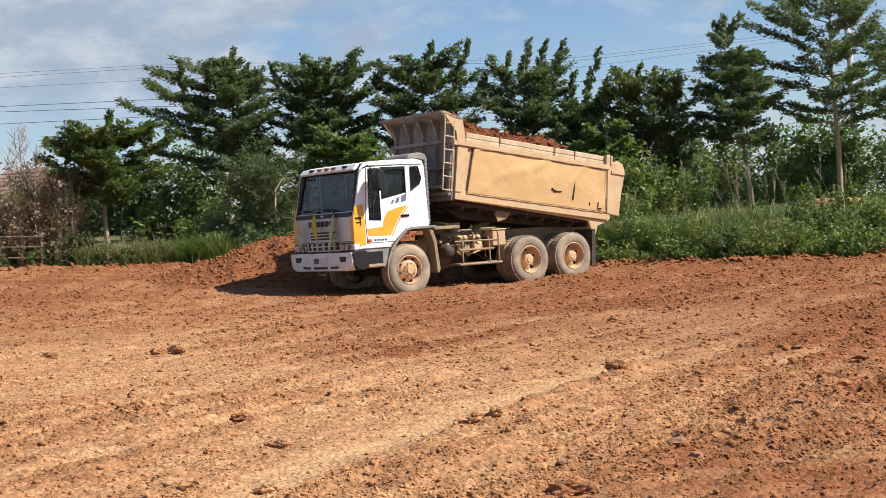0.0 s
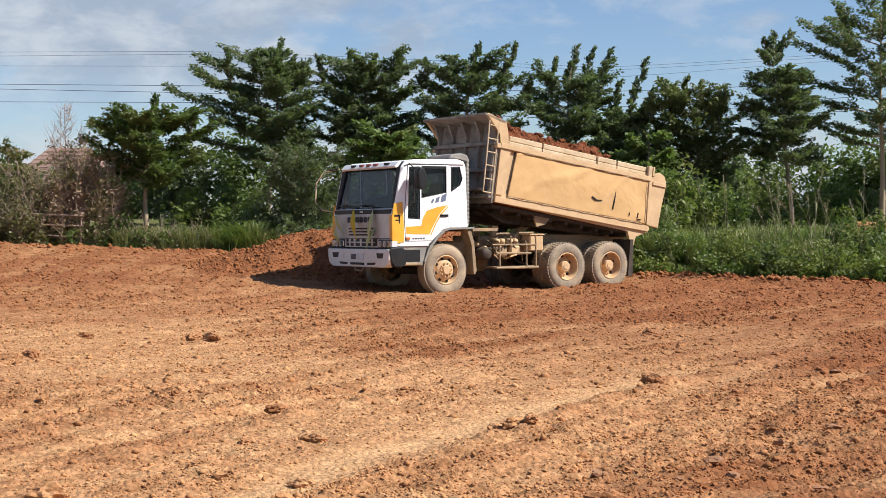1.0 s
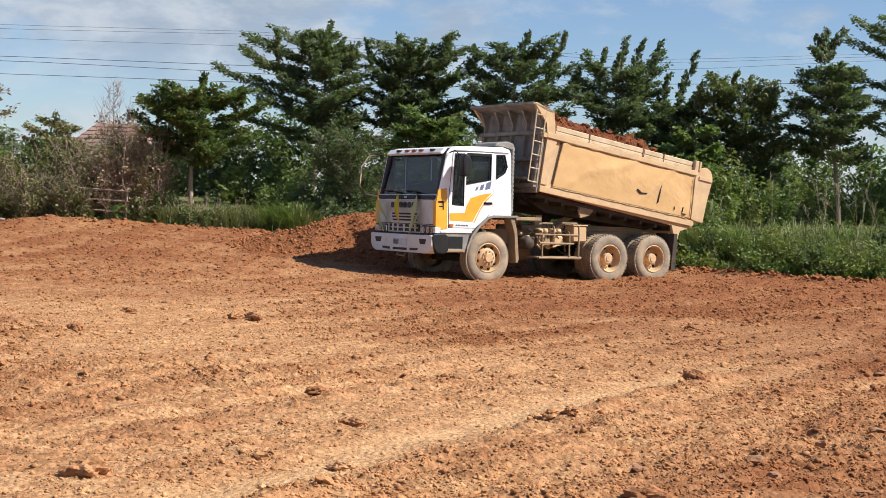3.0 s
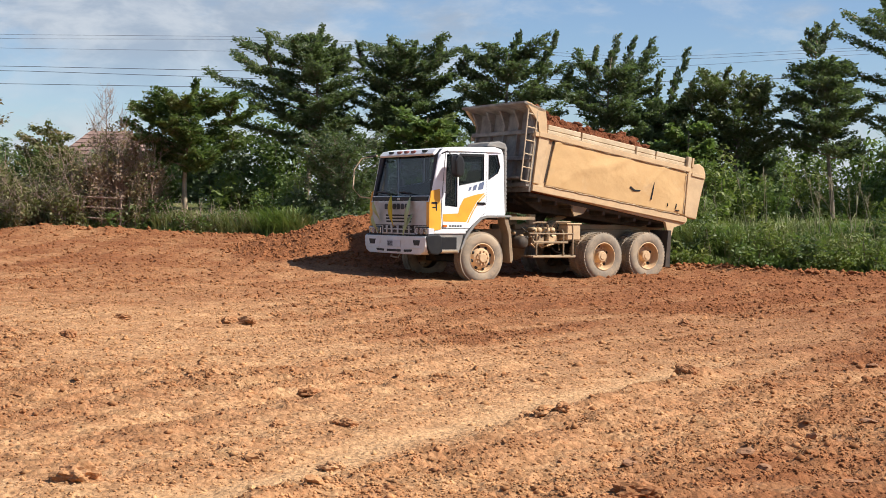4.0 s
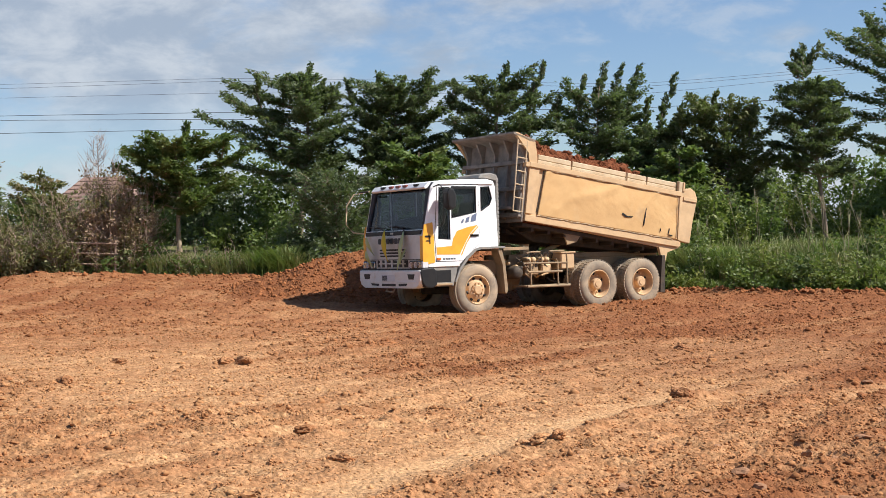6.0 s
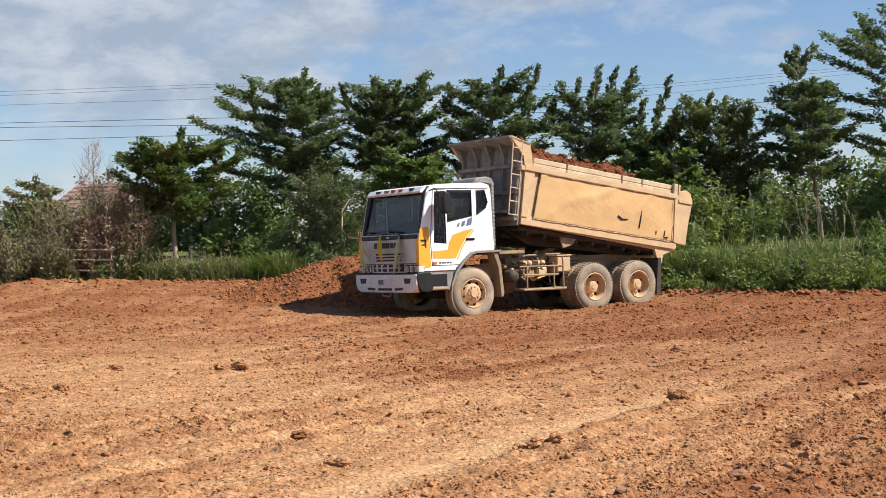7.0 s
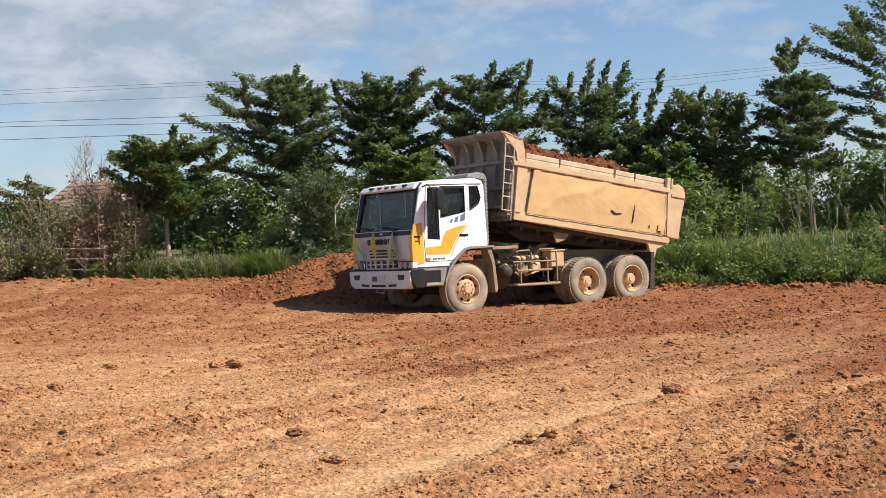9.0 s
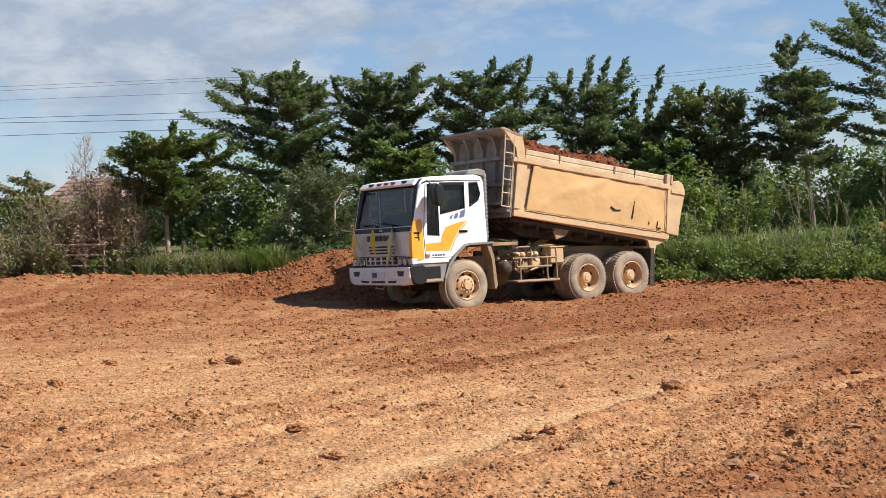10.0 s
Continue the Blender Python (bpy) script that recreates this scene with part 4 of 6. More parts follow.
# doors, a little proud of the shell, with seams, handle and marks
DOOR = [(-1.02, 1.16), (-1.045, 1.66), (-0.955, 2.72), (0.065, 2.745), (0.075, 1.72), (0.03, 1.47), (-0.16, 1.36), (-0.36, 1.16)]
for sgn in (-1, 1):
    ys = sorted((sgn * 1.198, sgn * 1.212))
    door = prism("door", DOOR, *ys, WHITE, cab, 0.004)
    carve(door, [prism_bm(p, -1.5, 1.5) for p in (PEEP, DOORGLASS)])
    gap = prism("door_seam", grown(DOOR, 0.016), *sorted((sgn * 1.199, sgn * 1.2035)), BLACK, cab, 0)
    carve(gap, [prism_bm(grown(DOOR, -0.004), -1.5, 1.5)])
    o = sgn * 1.213
    prism("yellow_stripe", [(-1.01, 1.30), (-0.44, 1.29), (-0.32, 1.49), (-0.17, 1.72), (0.03, 1.90), (-0.22, 1.86), (-0.50, 1.78), (-0.60, 1.62), (-0.64, 1.47), (-1.02, 1.45)], *sorted((o, o + sgn * 0.003)), YELLOW, cab, 0, label="yellow painted stripe")
    prism("stripe_edge", [(-0.42, 1.27), (-0.39, 1.27), (-0.26, 1.51), (-0.12, 1.70), (0.05, 1.86), (0.04, 1.88), (-0.14, 1.73), (-0.29, 1.51)], *sorted((o, o + sgn * 0.003)), YELLOW, cab, 0)
    for x, w in ((-0.40, 0.06), (-0.29, 0.09), (-0.15, 0.13)):
        prism("blue_mark", [(x, 1.93 + (x + 0.4) * 0.12), (x + w, 1.95 + (x + 0.4) * 0.14), (x + w + 0.035, 1.95 + w + 0.02 + (x + 0.4) * 0.2), (x + 0.035, 1.99 + w * 0.4 + (x + 0.4) * 0.22)], *sorted((o, o + sgn * 0.003)), BLUE, cab, 0)
    bx("handle_recess", -0.17, 0.05, *sorted((o, o + sgn * 0.004)), 1.655, 1.705, BLACK, cab, 0)
    bx("door_handle", -0.15, 0.03, *sorted((o + sgn * 0.005, o + sgn * 0.035)), 1.68, 1.70, BLACK, cab, 0.004)
    # corner panel in yellow that wraps the front edge
    prism("corner_panel", [(-1.285, 1.10), (-1.345, 1.70), (-1.305, 1.93), (-1.10, 1.97), (-1.075, 1.66), (-1.06, 1.14)], *sorted((sgn * 1.185, sgn * 1.214)), YELLOW, cab, 0.004, label="yellow corner panel")
    prism("corner_front", [(sgn * 1.213, 1.12), (sgn * 1.10, 1.12), (sgn * 1.10, 1.70), (sgn * 1.213, 1.70)], -1.352, -1.29, YELLOW, cab, 0.004, "x")
    bx("corner_vent", -1.30, -1.16, *sorted((sgn * 1.214, sgn * 1.219)), 1.66, 1.70, BLACK, cab, 0)
    bx("corner_vent", -1.19, -1.165, *sorted((sgn * 1.214, sgn * 1.219)), 1.52, 1.70, BLACK, cab, 0)
    bx("corner_vent", -1.28, -1.19, *sorted((sgn * 1.214, sgn * 1.219)), 1.575, 1.60, BLACK, cab, 0)
    bx("side_lamp", -1.02, -0.92, *sorted((o, o + sgn * 0.02)), 1.185, 1.235, ORANGE, cab, 0.006, label="orange side lamp")
    for k in range(5):
        bx("lettering", -0.86 + 0.065 * k, -0.815 + 0.065 * k, *sorted((o, o + sgn * 0.003)), 1.19, 1.225, INK, cab, 0)
    # rain gutter over the door
    bx("gutter", -0.94, 0.45, *sorted((sgn * 1.205, sgn * 1.225)), 2.755, 2.775, WHITE, cab, 0.006)
    bx("window_rain_guard", -0.62, 0.0, *sorted((sgn * 1.21, sgn * 1.235)), 2.655, 2.715, BLACK, cab, 0.006)
    # sill and steps under the door
    prism("step_panel", [(-1.12, 0.64), (-1.16, 1.07), (-0.47, 1.07), (-0.53, 0.90), (-0.60, 0.64)], *sorted((sgn * 0.98, sgn * 1.20)), PLASTIC, cab, 0.02, label="grey plastic step panel")
    bx("step_well", -1.05, -0.66, *sorted((sgn * 1.16, sgn * 1.206)), 0.72, 0.98, BLACK, cab, 0.01)
    bx("step_tread", -1.07, -0.64, *sorted((sgn * 1.10, sgn * 1.225)), 0.655, 0.70, STEEL, cab, 0.008)
    bx("sill_strip", -1.24, -0.45, *sorted((sgn * 1.19, sgn * 1.222)), 1.045, 1.095, BUMPER, cab, 0.008)
    # wheel arch: a bent band of plastic and the mud guards
    arch = [(-0.585, 0.72), (-0.47, 0.99), (-0.27, 1.23), (-0.06, 1.40), (0.10, 1.435), (0.72, 1.435), (0.73, 1.395), (0.12, 1.395), (-0.03, 1.365), (-0.235, 1.20), (-0.43, 0.97), (-0.545, 0.72)]
    prism("arch_band", arch, *sorted((sgn * 1.08, sgn * 1.228)), PLASTIC, cab, 0.008, label="grey plastic wheel arch")
    prism("mud_guard", [(0.56, 1.38), (0.66, 1.36), (0.74, 1.1), (0.80, 0.50), (0.76, 0.42), (0.72, 0.44), (0.68, 1.05), (0.58, 1.28)], *sorted((sgn * 0.92, sgn * 1.19)), STEEL, truck, 0.01)

# front: grille, slots, lamps, bumper
prism("grille", [(-1.10, 1.02), (1.10, 1.02), (1.10, 1.72), (-1.10, 1.72)], -1.348, -1.28, SILVER, cab, 0.012, "x", "silver-grey front grille")
bx("grille_top_strip", -1.345, -1.28, -1.12, 1.12, 1.725, 1.815, BLACK, cab, 0.01)
for k, (z, w) in enumerate(((1.40, 0.52), (1.335, 0.52), (1.27, 0.50))):
    bx("grille_slot", -1.354, -1.345, -w, w, z, z + 0.035, BLACK, cab, 0.002)
bx("grille_mouth", -1.355, -1.345, -0.62, 0.62, 1.05, 1.20, BLACK, cab, 0.003)
for y in (-0.45, -0.25, 0.0, 0.25, 0.45):
    prism("grille_bar", [(y - 0.02, 1.045), (y + 0.02, 1.045), (y + 0.05, 1.205), (y - 0.03, 1.205)], -1.372, -1.352, SILVER, cab, 0.003, "x")
bx("grille_bar", -1.372, -1.352, -0.55, 0.55, 1.115, 1.14, SILVER, cab, 0.003)
# name plate across the grille as plain shapes
for k in range(6):
    y = 0.50 - 0.165 * k
    bm = prism_bm([(y - 0.045, 1.545), (y + 0.045, 1.545), (y + 0.068, 1.57), (y + 0.068, 1.64), (y + 0.045, 1.665), (y - 0.045, 1.665), (y - 0.068, 1.64), (y - 0.068, 1.57)], -1.358, -1.346, "x")
    ob = part("badge", bm, INK, cab)
bx("maker_badge", -1.358, -1.345, -0.06, 0.06, 1.745, 1.79, SILVER, cab, 0.01)
for sgn in (-1, 1):
    y0, y1 = sorted((sgn * 0.70, sgn * 1.20))
    bx("lamp_surround", -1.362, -1.20, y0 - 0.012, y1 + 0.012, 1.005, 1.19, BLACK, cab, 0.01)
    bx("headlamp", -1.374, -1.22, y0 + 0.008, y1 - 0.008, 1.02, 1.175, CHROME, cab, 0.02, "clear headlamp with a chrome bowl")
    for yy in (0.80, 0.98):
        lathe("lamp_bowl", [(0.0, 0.0), (0.03, 0.0), (0.062, 0.02), (0.066, 0.02)], (0, 0, 0), PLATE, cab, 16).matrix_basis = Matrix.Translation((-1.376, sgn * yy, 1.097)) @ Matrix.Rotation(radians(90), 4, "Z")
    bx("lamp_lens", -1.398, -1.388, y0 + 0.01, y1 - 0.01, 1.03, 1.165, LENS, cab, 0.004)
    bx("corner_lamp", -1.372, -1.22, *sorted((sgn * 1.16, sgn * 1.216)), 1.03, 1.165, PLATE, cab, 0.012)
bx("front_gap", -1.40, -1.25, -1.18, 1.18, 0.985, 1.008, BLACK, cab, 0)
bx("front_seam", -1.356, -1.30, -1.12, 1.12, 1.205, 1.218, BLACK, cab, 0)
BUMP = [(-1.23, 0.78), (-1.17, 0.67), (-1.02, 0.61), (1.02, 0.61), (1.17, 0.67), (1.23, 0.78), (1.24, 0.99), (-1.24, 0.99)]
bumper = prism("bumper", BUMP, -1.46, -1.22, BUMPER, truck, 0.03, "x", "pale grey bumper, scuffed and dusty")
for sgn in (-1, 1):
    prism("bumper_slot", [(sgn * 0.80, 0.80), (sgn * 1.00, 0.80), (sgn * 1.04, 0.91), (sgn * 0.76, 0.91)], -1.466, -1.44, BLACK, bumper, 0.008, "x")
    prism("bumper_slot", [(sgn * 0.40, 0.655), (sgn * 0.70, 0.665), (sgn * 0.74, 0.715), (sgn * 0.40, 0.705)], -1.466, -1.44, BLACK, bumper, 0.008, "x")
    prism("bumper_lip", [(sgn * 0.34, 0.735), (sgn * 1.08, 0.735), (sgn * 1.08, 0.76), (sgn * 0.34, 0.76)], -1.474, -1.44, BUMPER, bumper, 0.008, "x")
    prism("bumper_end", [(-1.40, 0.74), (-1.45, 0.96), (-1.40, 1.02), (-1.14, 1.04), (-1.06, 0.98), (-1.04, 0.68), (-1.14, 0.61), (-1.32, 0.63)], *sorted((sgn * 1.12, sgn * 1.252)), BLACK, bumper, 0.025, label="black plastic bumper end")
bx("bumper_slot", -1.47, -1.44, -0.28, 0.28, 0.655, 0.705, BLACK, bumper, 0.008)
plate = bx("number_plate", -1.478, -1.462, -0.27, 0.27, 0.755, 0.90, PLATE, bumper, 0.004, "white number plate with dark bars")
for k in range(5):
    bx("plate_bar", -1.482, -1.477, 0.03 + 0.042 * k, 0.058 + 0.042 * k, 0.775, 0.88, INK, bumper, 0)
pipe("tow_hook", [(-1.42, 0.1, 0.63), (-1.47, 0.1, 0.55), (-1.47, -0.2, 0.53), (-1.42, -0.2, 0.63)], 0.02, STEEL, bumper)
bx("front_axle_beam", -0.10, 0.10, -0.9, 0.9, 0.42, 0.58, SOOT, truck, 0.03)
bx("engine_block", -0.9, 0.6, -0.42, 0.42, 0.62, 1.12, SOOT, truck, 0.06)
bx("radiator", -1.2, -1.05, -0.6, 0.6, 0.62, 1.06, SOOT, truck, 0.02)

# roof edge, sun visor, marker lamps
prism("roof_visor", [(-1.20, 2.70), (-1.16, 2.665), (-1.02, 2.74), (-1.03, 2.80), (-1.10, 2.80)], -1.08, 1.08, WHITE, cab, 0.008)
for y, mt in ((-0.72, BLACK), (-0.28, RED), (0.0, RED), (0.28, RED), (0.62, BLACK)):
    bx("marker_lamp", -1.195, -1.12, y - 0.07, y + 0.07, 2.735, 2.785, mt, cab, 0.012)
for y in (-0.55, 0.25):
    pipe("wiper_arm", [(-1.37, y, 1.79), (-1.345, y + 0.12, 1.86), (-1.315, y + 0.42, 1.93)], 0.012, BLACK, cab)
    pipe("wiper_blade", [(-1.325, y + 0.05, 1.885), (-1.300, y + 0.75, 1.92)], 0.011, BLACK, cab)
# ribbons on the grille
for y, zt, zb, lean, mt in ((0.86, 1.72, 1.30, -0.16, RIBBON_P), (0.88, 1.42, 1.04, -0.10, RIBBON_P), (0.18, 1.84, 1.18, -0.12, RIBBON_Y), (-0.50, 1.80, 1.12, -0.02, RIBBON_P), (-0.56, 1.44, 1.00, 0.16, RIBBON_P)):
    vs, fs = [], []
    for k in range(9):
        s = k / 8
        w = 0.05 + 0.17 * math.sin(math.pi * min(1, s * 1.15)) * (0.8 if mt is RIBBON_P else 1.0)
        xx = -1.42 - 0.08 * math.sin(2.6 * s + y)
        cy, cz = y + lean * s, zt + (zb - zt) * s
        vs += [(xx, cy - w / 2, cz), (xx - 0.02 * math.sin(5 * s), cy, cz), (xx + 0.015, cy + w / 2, cz)]
    for k in range(8):
        for j in range(2):
            a = 3 * k + j
            fs.append((a, a + 1, a + 4, a + 3))
    ob = raw("ribbon", vs, fs, mt, cab, True)
    md = ob.modifiers.new("thick", "SOLIDIFY")
    md.thickness = 0.004
    tagged(ob, "yellow ribbon tied to the grille" if mt is RIBBON_Y else "pale green ribbon tied to the grille")

# mirrors
pipe("mirror_arm", [(-1.06, -1.22, 2.70), (-1.05, -1.42, 2.74), (-0.98, -1.46, 2.66), (-0.98, -1.46, 1.98), (-1.0, -1.36, 1.90), (-0.98, -1.23, 1.90)], 0.014, BLACK, cab)
prism("mirror", [(-0.92, 2.26), (-0.95, 2.56), (-0.88, 2.68), (-0.78, 2.64), (-0.72, 2.50), (-0.74, 2.28), (-0.83, 2.20)], -1.58, -1.36, BLACK, cab, 0.04, label="black wing mirror")
pipe("far_mirror_arm", [(-1.28, 1.20, 1.78), (-1.52, 1.36, 1.82), (-1.60, 1.52, 2.00), (-1.55, 1.56, 2.42), (-1.40, 1.50, 2.66), (-1.16, 1.22, 2.72)], 0.016, PLANK, cab)
bx("roof_mirror_bar", -1.36, -1.30, 1.02, 1.34, 2.69, 2.72, BLACK, cab, 0.008)

# air intake: ribbed duct up the back of the cab with a hood
for k in range(16):
    bx("intake_rib", 0.59, 0.665, -1.13, -0.92, 1.52 + 0.085 * k, 1.59 + 0.085 * k, PLASTIC, truck, 0.014)
prism("intake_hood", [(0.14, 2.89), (0.20, 2.97), (0.46, 3.01), (0.62, 2.97), (0.69, 2.84), (0.58, 2.82), (0.54, 2.89)], -1.12, -0.30, PLASTIC, truck, 0.03, label="dark ribbed air intake hood")
bx("intake_duct", 0.59, 0.658, -1.125, -0.925, 1.45, 2.90, PLASTIC, truck, 0.02)
bx("cab_back_guard", 0.585, 0.62, -0.84, 1.1, 1.45, 2.2, SOOT, truck, 0.01)


# wheels
def tread_lugs(centre, y0, y1, r, count):
    bm = bmesh.new()
    for k in range(count):
        for side in (0, 1):
            a = 2 * math.pi * (k + 0.5 * side) / count
            w = y1 - y0
            ya, yb = (y0 - 0.004, y0 + w * 0.46) if side == 0 else (y1 - w * 0.46, y1 + 0.004)
            vs = box(bm, -0.028, 0.028, ya, yb, r - 0.012, r + 0.016)
            bmesh.ops.transform(bm, matrix=Matrix.Translation(centre) @ Matrix.Rotation(a, 4, "Y"), verts=vs)
    return bm


def tyre(x, y0, y1, parent):
    w = y1 - y0
    R = 0.53
    prof = [(0.29, 0.03), (0.31, 0.005), (0.36, -0.012), (0.43, -0.016), (0.485, -0.006), (0.515, 0.02), (R, 0.045), (R, w * 0.3), (R - 0.012, w * 0.32), (R - 0.012, w * 0.36), (R, w * 0.38), (R, w * 0.62), (R - 0.012, w * 0.64), (R - 0.012, w * 0.68), (R, w * 0.7), (R, w - 0.045), (0.515, w - 0.02), (0.485, w + 0.006), (0.43, w + 0.016), (0.36, w + 0.012), (0.31, w - 0.005), (0.29, w - 0.03)]
    return lathe("tyre", prof, (x, y0, 0.535), RUBBER, parent, 48, "dusty black tyre")


def wheel(x, sgn, rear):
    hub = bx("wheel", x - 0.09, x + 0.09, *sorted((sgn * 0.6, sgn * 1.0)), 0.445, 0.625, STEEL, truck, 0.03)
    spans = ((0.93, 1.215), (0.60, 0.885)) if rear else ((0.90, 1.185),)
    for a, b in spans:
        y0, y1 = sorted((sgn * a, sgn * b))
        tyre(x, y0, y1, hub)
        part("tread", tread_lugs((x, 0, 0.535), y0 + 0.03, y1 - 0.03, 0.53, 44 if rear else 60), RUBBER, hub)
    y = sgn * spans[0][1]
    s = -sgn
    if rear:  # deep dish
        prof = [(0.30, 0.012), (0.315, -0.004), (0.298, -0.012), (0.285, 0.02), (0.275, 0.06), (0.262, 0.15), (0.235, 0.175), (0.16, 0.18), (0.125, 0.165), (0.12, 0.05), (0.105, 0.04), (0.07, 0.04), (0.065, 0.025), (0.0, 0.025)]
        ring, proud, count = 0.195, 0.165, 10
    else:  # raised disc
        prof = [(0.30, 0.012), (0.315, -0.004), (0.298, -0.012), (0.285, 0.02), (0.27, 0.07), (0.245, 0.085), (0.20, 0.03), (0.165, 0.01), (0.11, 0.008), (0.10, -0.03), (0.085, -0.045), (0.0, -0.045)]
        ring, proud, count = 0.135, 0.0, 10
    lathe("rim", [(r, s * v) for r, v in prof], (x, y, 0.535), RIM, hub, 40, "steel rim caked with tan dust", False)
    for k in range(count):
        a = 2 * math.pi * k / count
        lathe("wheel_nut", [(0.0, s * (proud - 0.035)), (0.017, s * (proud - 0.035)), (0.02, s * proud), (0.02, s * (proud + 0.02))], (x + ring * math.cos(a), y, 0.535 + ring * math.sin(a)), RIM, hub, 6, smooth=False)
    for k in range(5 if rear else 8):
        a = 2 * math.pi * (k + 0.3) / (5 if rear else 8)
        r = 0.232 if not rear else 0.225
        dep = 0.170 if rear else 0.055
        lathe("hand_hole", [(0.0, s * (dep - 0.012)), (0.032, s * (dep - 0.012)), (0.036, s * (dep + 0.01))], (x + r * math.cos(a), y, 0.535 + r * math.sin(a)), BLACK, hub, 10)


for sgn in (-1, 1):
    wheel(0.0, sgn, False)
    wheel(3.29, sgn, True)
    wheel(4.59, sgn, True)

# chassis
for y in (-0.43, 0.43):
    prism("frame_rail", [(-1.15, 0.80), (0.9, 0.82), (5.75, 0.86), (5.75, 1.12), (0.9, 1.12), (-1.15, 1.02)], y - 0.05, y + 0.05, STEEL, truck, 0.012)
    prism("subframe_rail", [(1.35, 1.125), (5.7, 1.125), (5.7, 1.24), (1.35, 1.24)], y - 0.06, y + 0.06, STEEL, truck, 0.012)
for x in (0.9, 1.7, 2.6, 3.6, 4.3, 5.5):
    bx("cross_member", x - 0.06, x + 0.06, -0.40, 0.40, 0.9, 1.08, SOOT, truck, 0.01)
for x in (3.29, 4.59):
    bx("axle", x - 0.11, x + 0.11, -0.62, 0.62, 0.42, 0.66, SOOT, truck, 0.05)
    lathe("differential", [(0.0, -0.22), (0.16, -0.2), (0.25, -0.08), (0.25, 0.08), (0.16, 0.2), (0.0, 0.22)], (x, 0, 0.54), SOOT, truck, 20)
for y in (-0.5, 0.5):
    for k in range(4):
        bx("leaf_spring", 3.25 + 0.12 * k, 4.63 - 0.12 * k, y - 0.05, y + 0.05, 0.82 - 0.035 * k, 0.85 - 0.035 * k, SOOT, truck, 0.004)
# darker than its lip: the shade behind the cab is put into colour
bx("cab_bridge", 0.60, 1.40, -1.10, 1.10, 1.34, 1.38, SOOT, truck, 0.01)
bx("cab_bridge_lip", 0.74, 1.42, -1.13, -1.103, 1.34, 1.41, STEEL, truck, 0.006)

# rack with tanks, valves and pipes between the axles
for y0, y1 in ((-1.12, -0.55), (0.55, 1.12)):
    lathe("air_tank", [(0.0, 0.0), (0.10, 0.01), (0.14, 0.05), (0.14, 0.50), (0.10, 0.55), (0.0, 0.56)], (1.15, y0, 0.86), SOOT, truck, 20)
bx("battery_box", 2.28, 2.66, -1.16, -0.55, 0.90, 1.24, BED, truck, 0.02, "tan steel box beside the chassis")
bx("box_lid", 2.26, 2.68, -1.18, -0.54, 1.245, 1.275, BED, truck, 0.008)
lathe("fuel_tank", [(0.0, 0.0), (0.26, 0.01), (0.29, 0.04), (0.29, 1.05), (0.26, 1.08), (0.0, 1.09)], (1.75, 0.0, 0.72), STEEL, truck, 24)
bx("tool_tray", 1.32, 2.55, -1.14, -0.62, 0.53, 0.57, STEEL, truck, 0.008)
bx("pump_block", 1.45, 1.80, -0.98, -0.62, 0.78, 1.08, STEEL, truck, 0.03)
bx("valve_block", 1.85, 2.12, -1.02, -0.60, 0.82, 1.02, BED, truck, 0.03)
for x in (1.52, 1.66, 1.88, 2.02):
    lathe("filter", [(0.0, 0.0), (0.055, 0.0), (0.06, 0.03), (0.06, 0.22), (0.0, 0.22)], (x, -1.0, 1.12), BED, truck, 14)
    pipe("hose", [(x, -0.95, 1.1), (x + 0.08, -0.98, 1.28), (x + 0.22, -0.9, 1.25), (x + 0.26, -0.8, 1.05)], 0.014, SOOT, truck)
pipe("guard_frame", [(1.28, -1.0, 1.20), (1.36, -1.14, 1.27), (1.44, -1.16, 1.29), (1.70, -1.16, 1.29), (1.74, -1.16, 1.22), (1.74, -1.16, 1.04)], 0.019, STEEL, truck, 8)
pipe("guard_frame", [(1.90, -1.10, 1.20), (1.96, -1.16, 1.30), (2.36, -1.16, 1.30), (2.43, -1.16, 1.25), (2.44, -1.16, 1.10), (2.44, -1.16, 0.55)], 0.019, STEEL, truck, 8)
for z, x0, x1, r in ((0.545, 1.34, 2.50, 0.026), (0.86, 1.36, 2.30, 0.024), (1.05, 1.24, 2.46, 0.018)):
    pipe("guard_rail", [(x0, -1.16, z), (x1, -1.16, z - 0.01)], r, STEEL, truck, 8)
for x in (1.44, 2.18):
    pipe("guard_post", [(x, -1.16, 0.54), (x, -1.16, 1.05), (x + 0.03, -1.08, 1.12), (x + 0.03, -0.7, 1.12)], 0.018, STEEL, truck, 8)
rg = np.random.default_rng(66)
for k in range(14):
    x, y, z = 0.98 + 1.2 * rg.random(), -1.08 + 0.35 * rg.random(), 0.70 + 0.52 * rg.random()
    pipe("hose", [(x, y, z), (x + 0.12, y - 0.02, z + 0.09 * rg.normal()), (x + 0.25 + 0.2 * rg.random(), y + 0.05, z + 0.10 * rg.normal()), (x + 0.5, y + 0.2, z - 0.1)], 0.010 + 0.012 * rg.random(), (SOOT, STEEL, BED)[k % 3], truck, 6)
for k in range(9):
    x, z = 1.02 + 0.14 * k, 0.95 + 0.22 * rg.random()
    lathe("fitting", [(0.0, 0.0), (0.03, 0.0), (0.042, 0.02), (0.042, 0.07), (0.028, 0.09), (0.028, 0.14)], (x, -1.05 + 0.1 * rg.random(), z), (STEEL, BED, SOOT)[k % 3], truck, 10)
prism("mud_flap", [(5.12, 0.28), (5.20, 1.12), (5.30, 1.12), (5.26, 0.26)], -1.22, -0.60, SOOT, truck, 0.006)
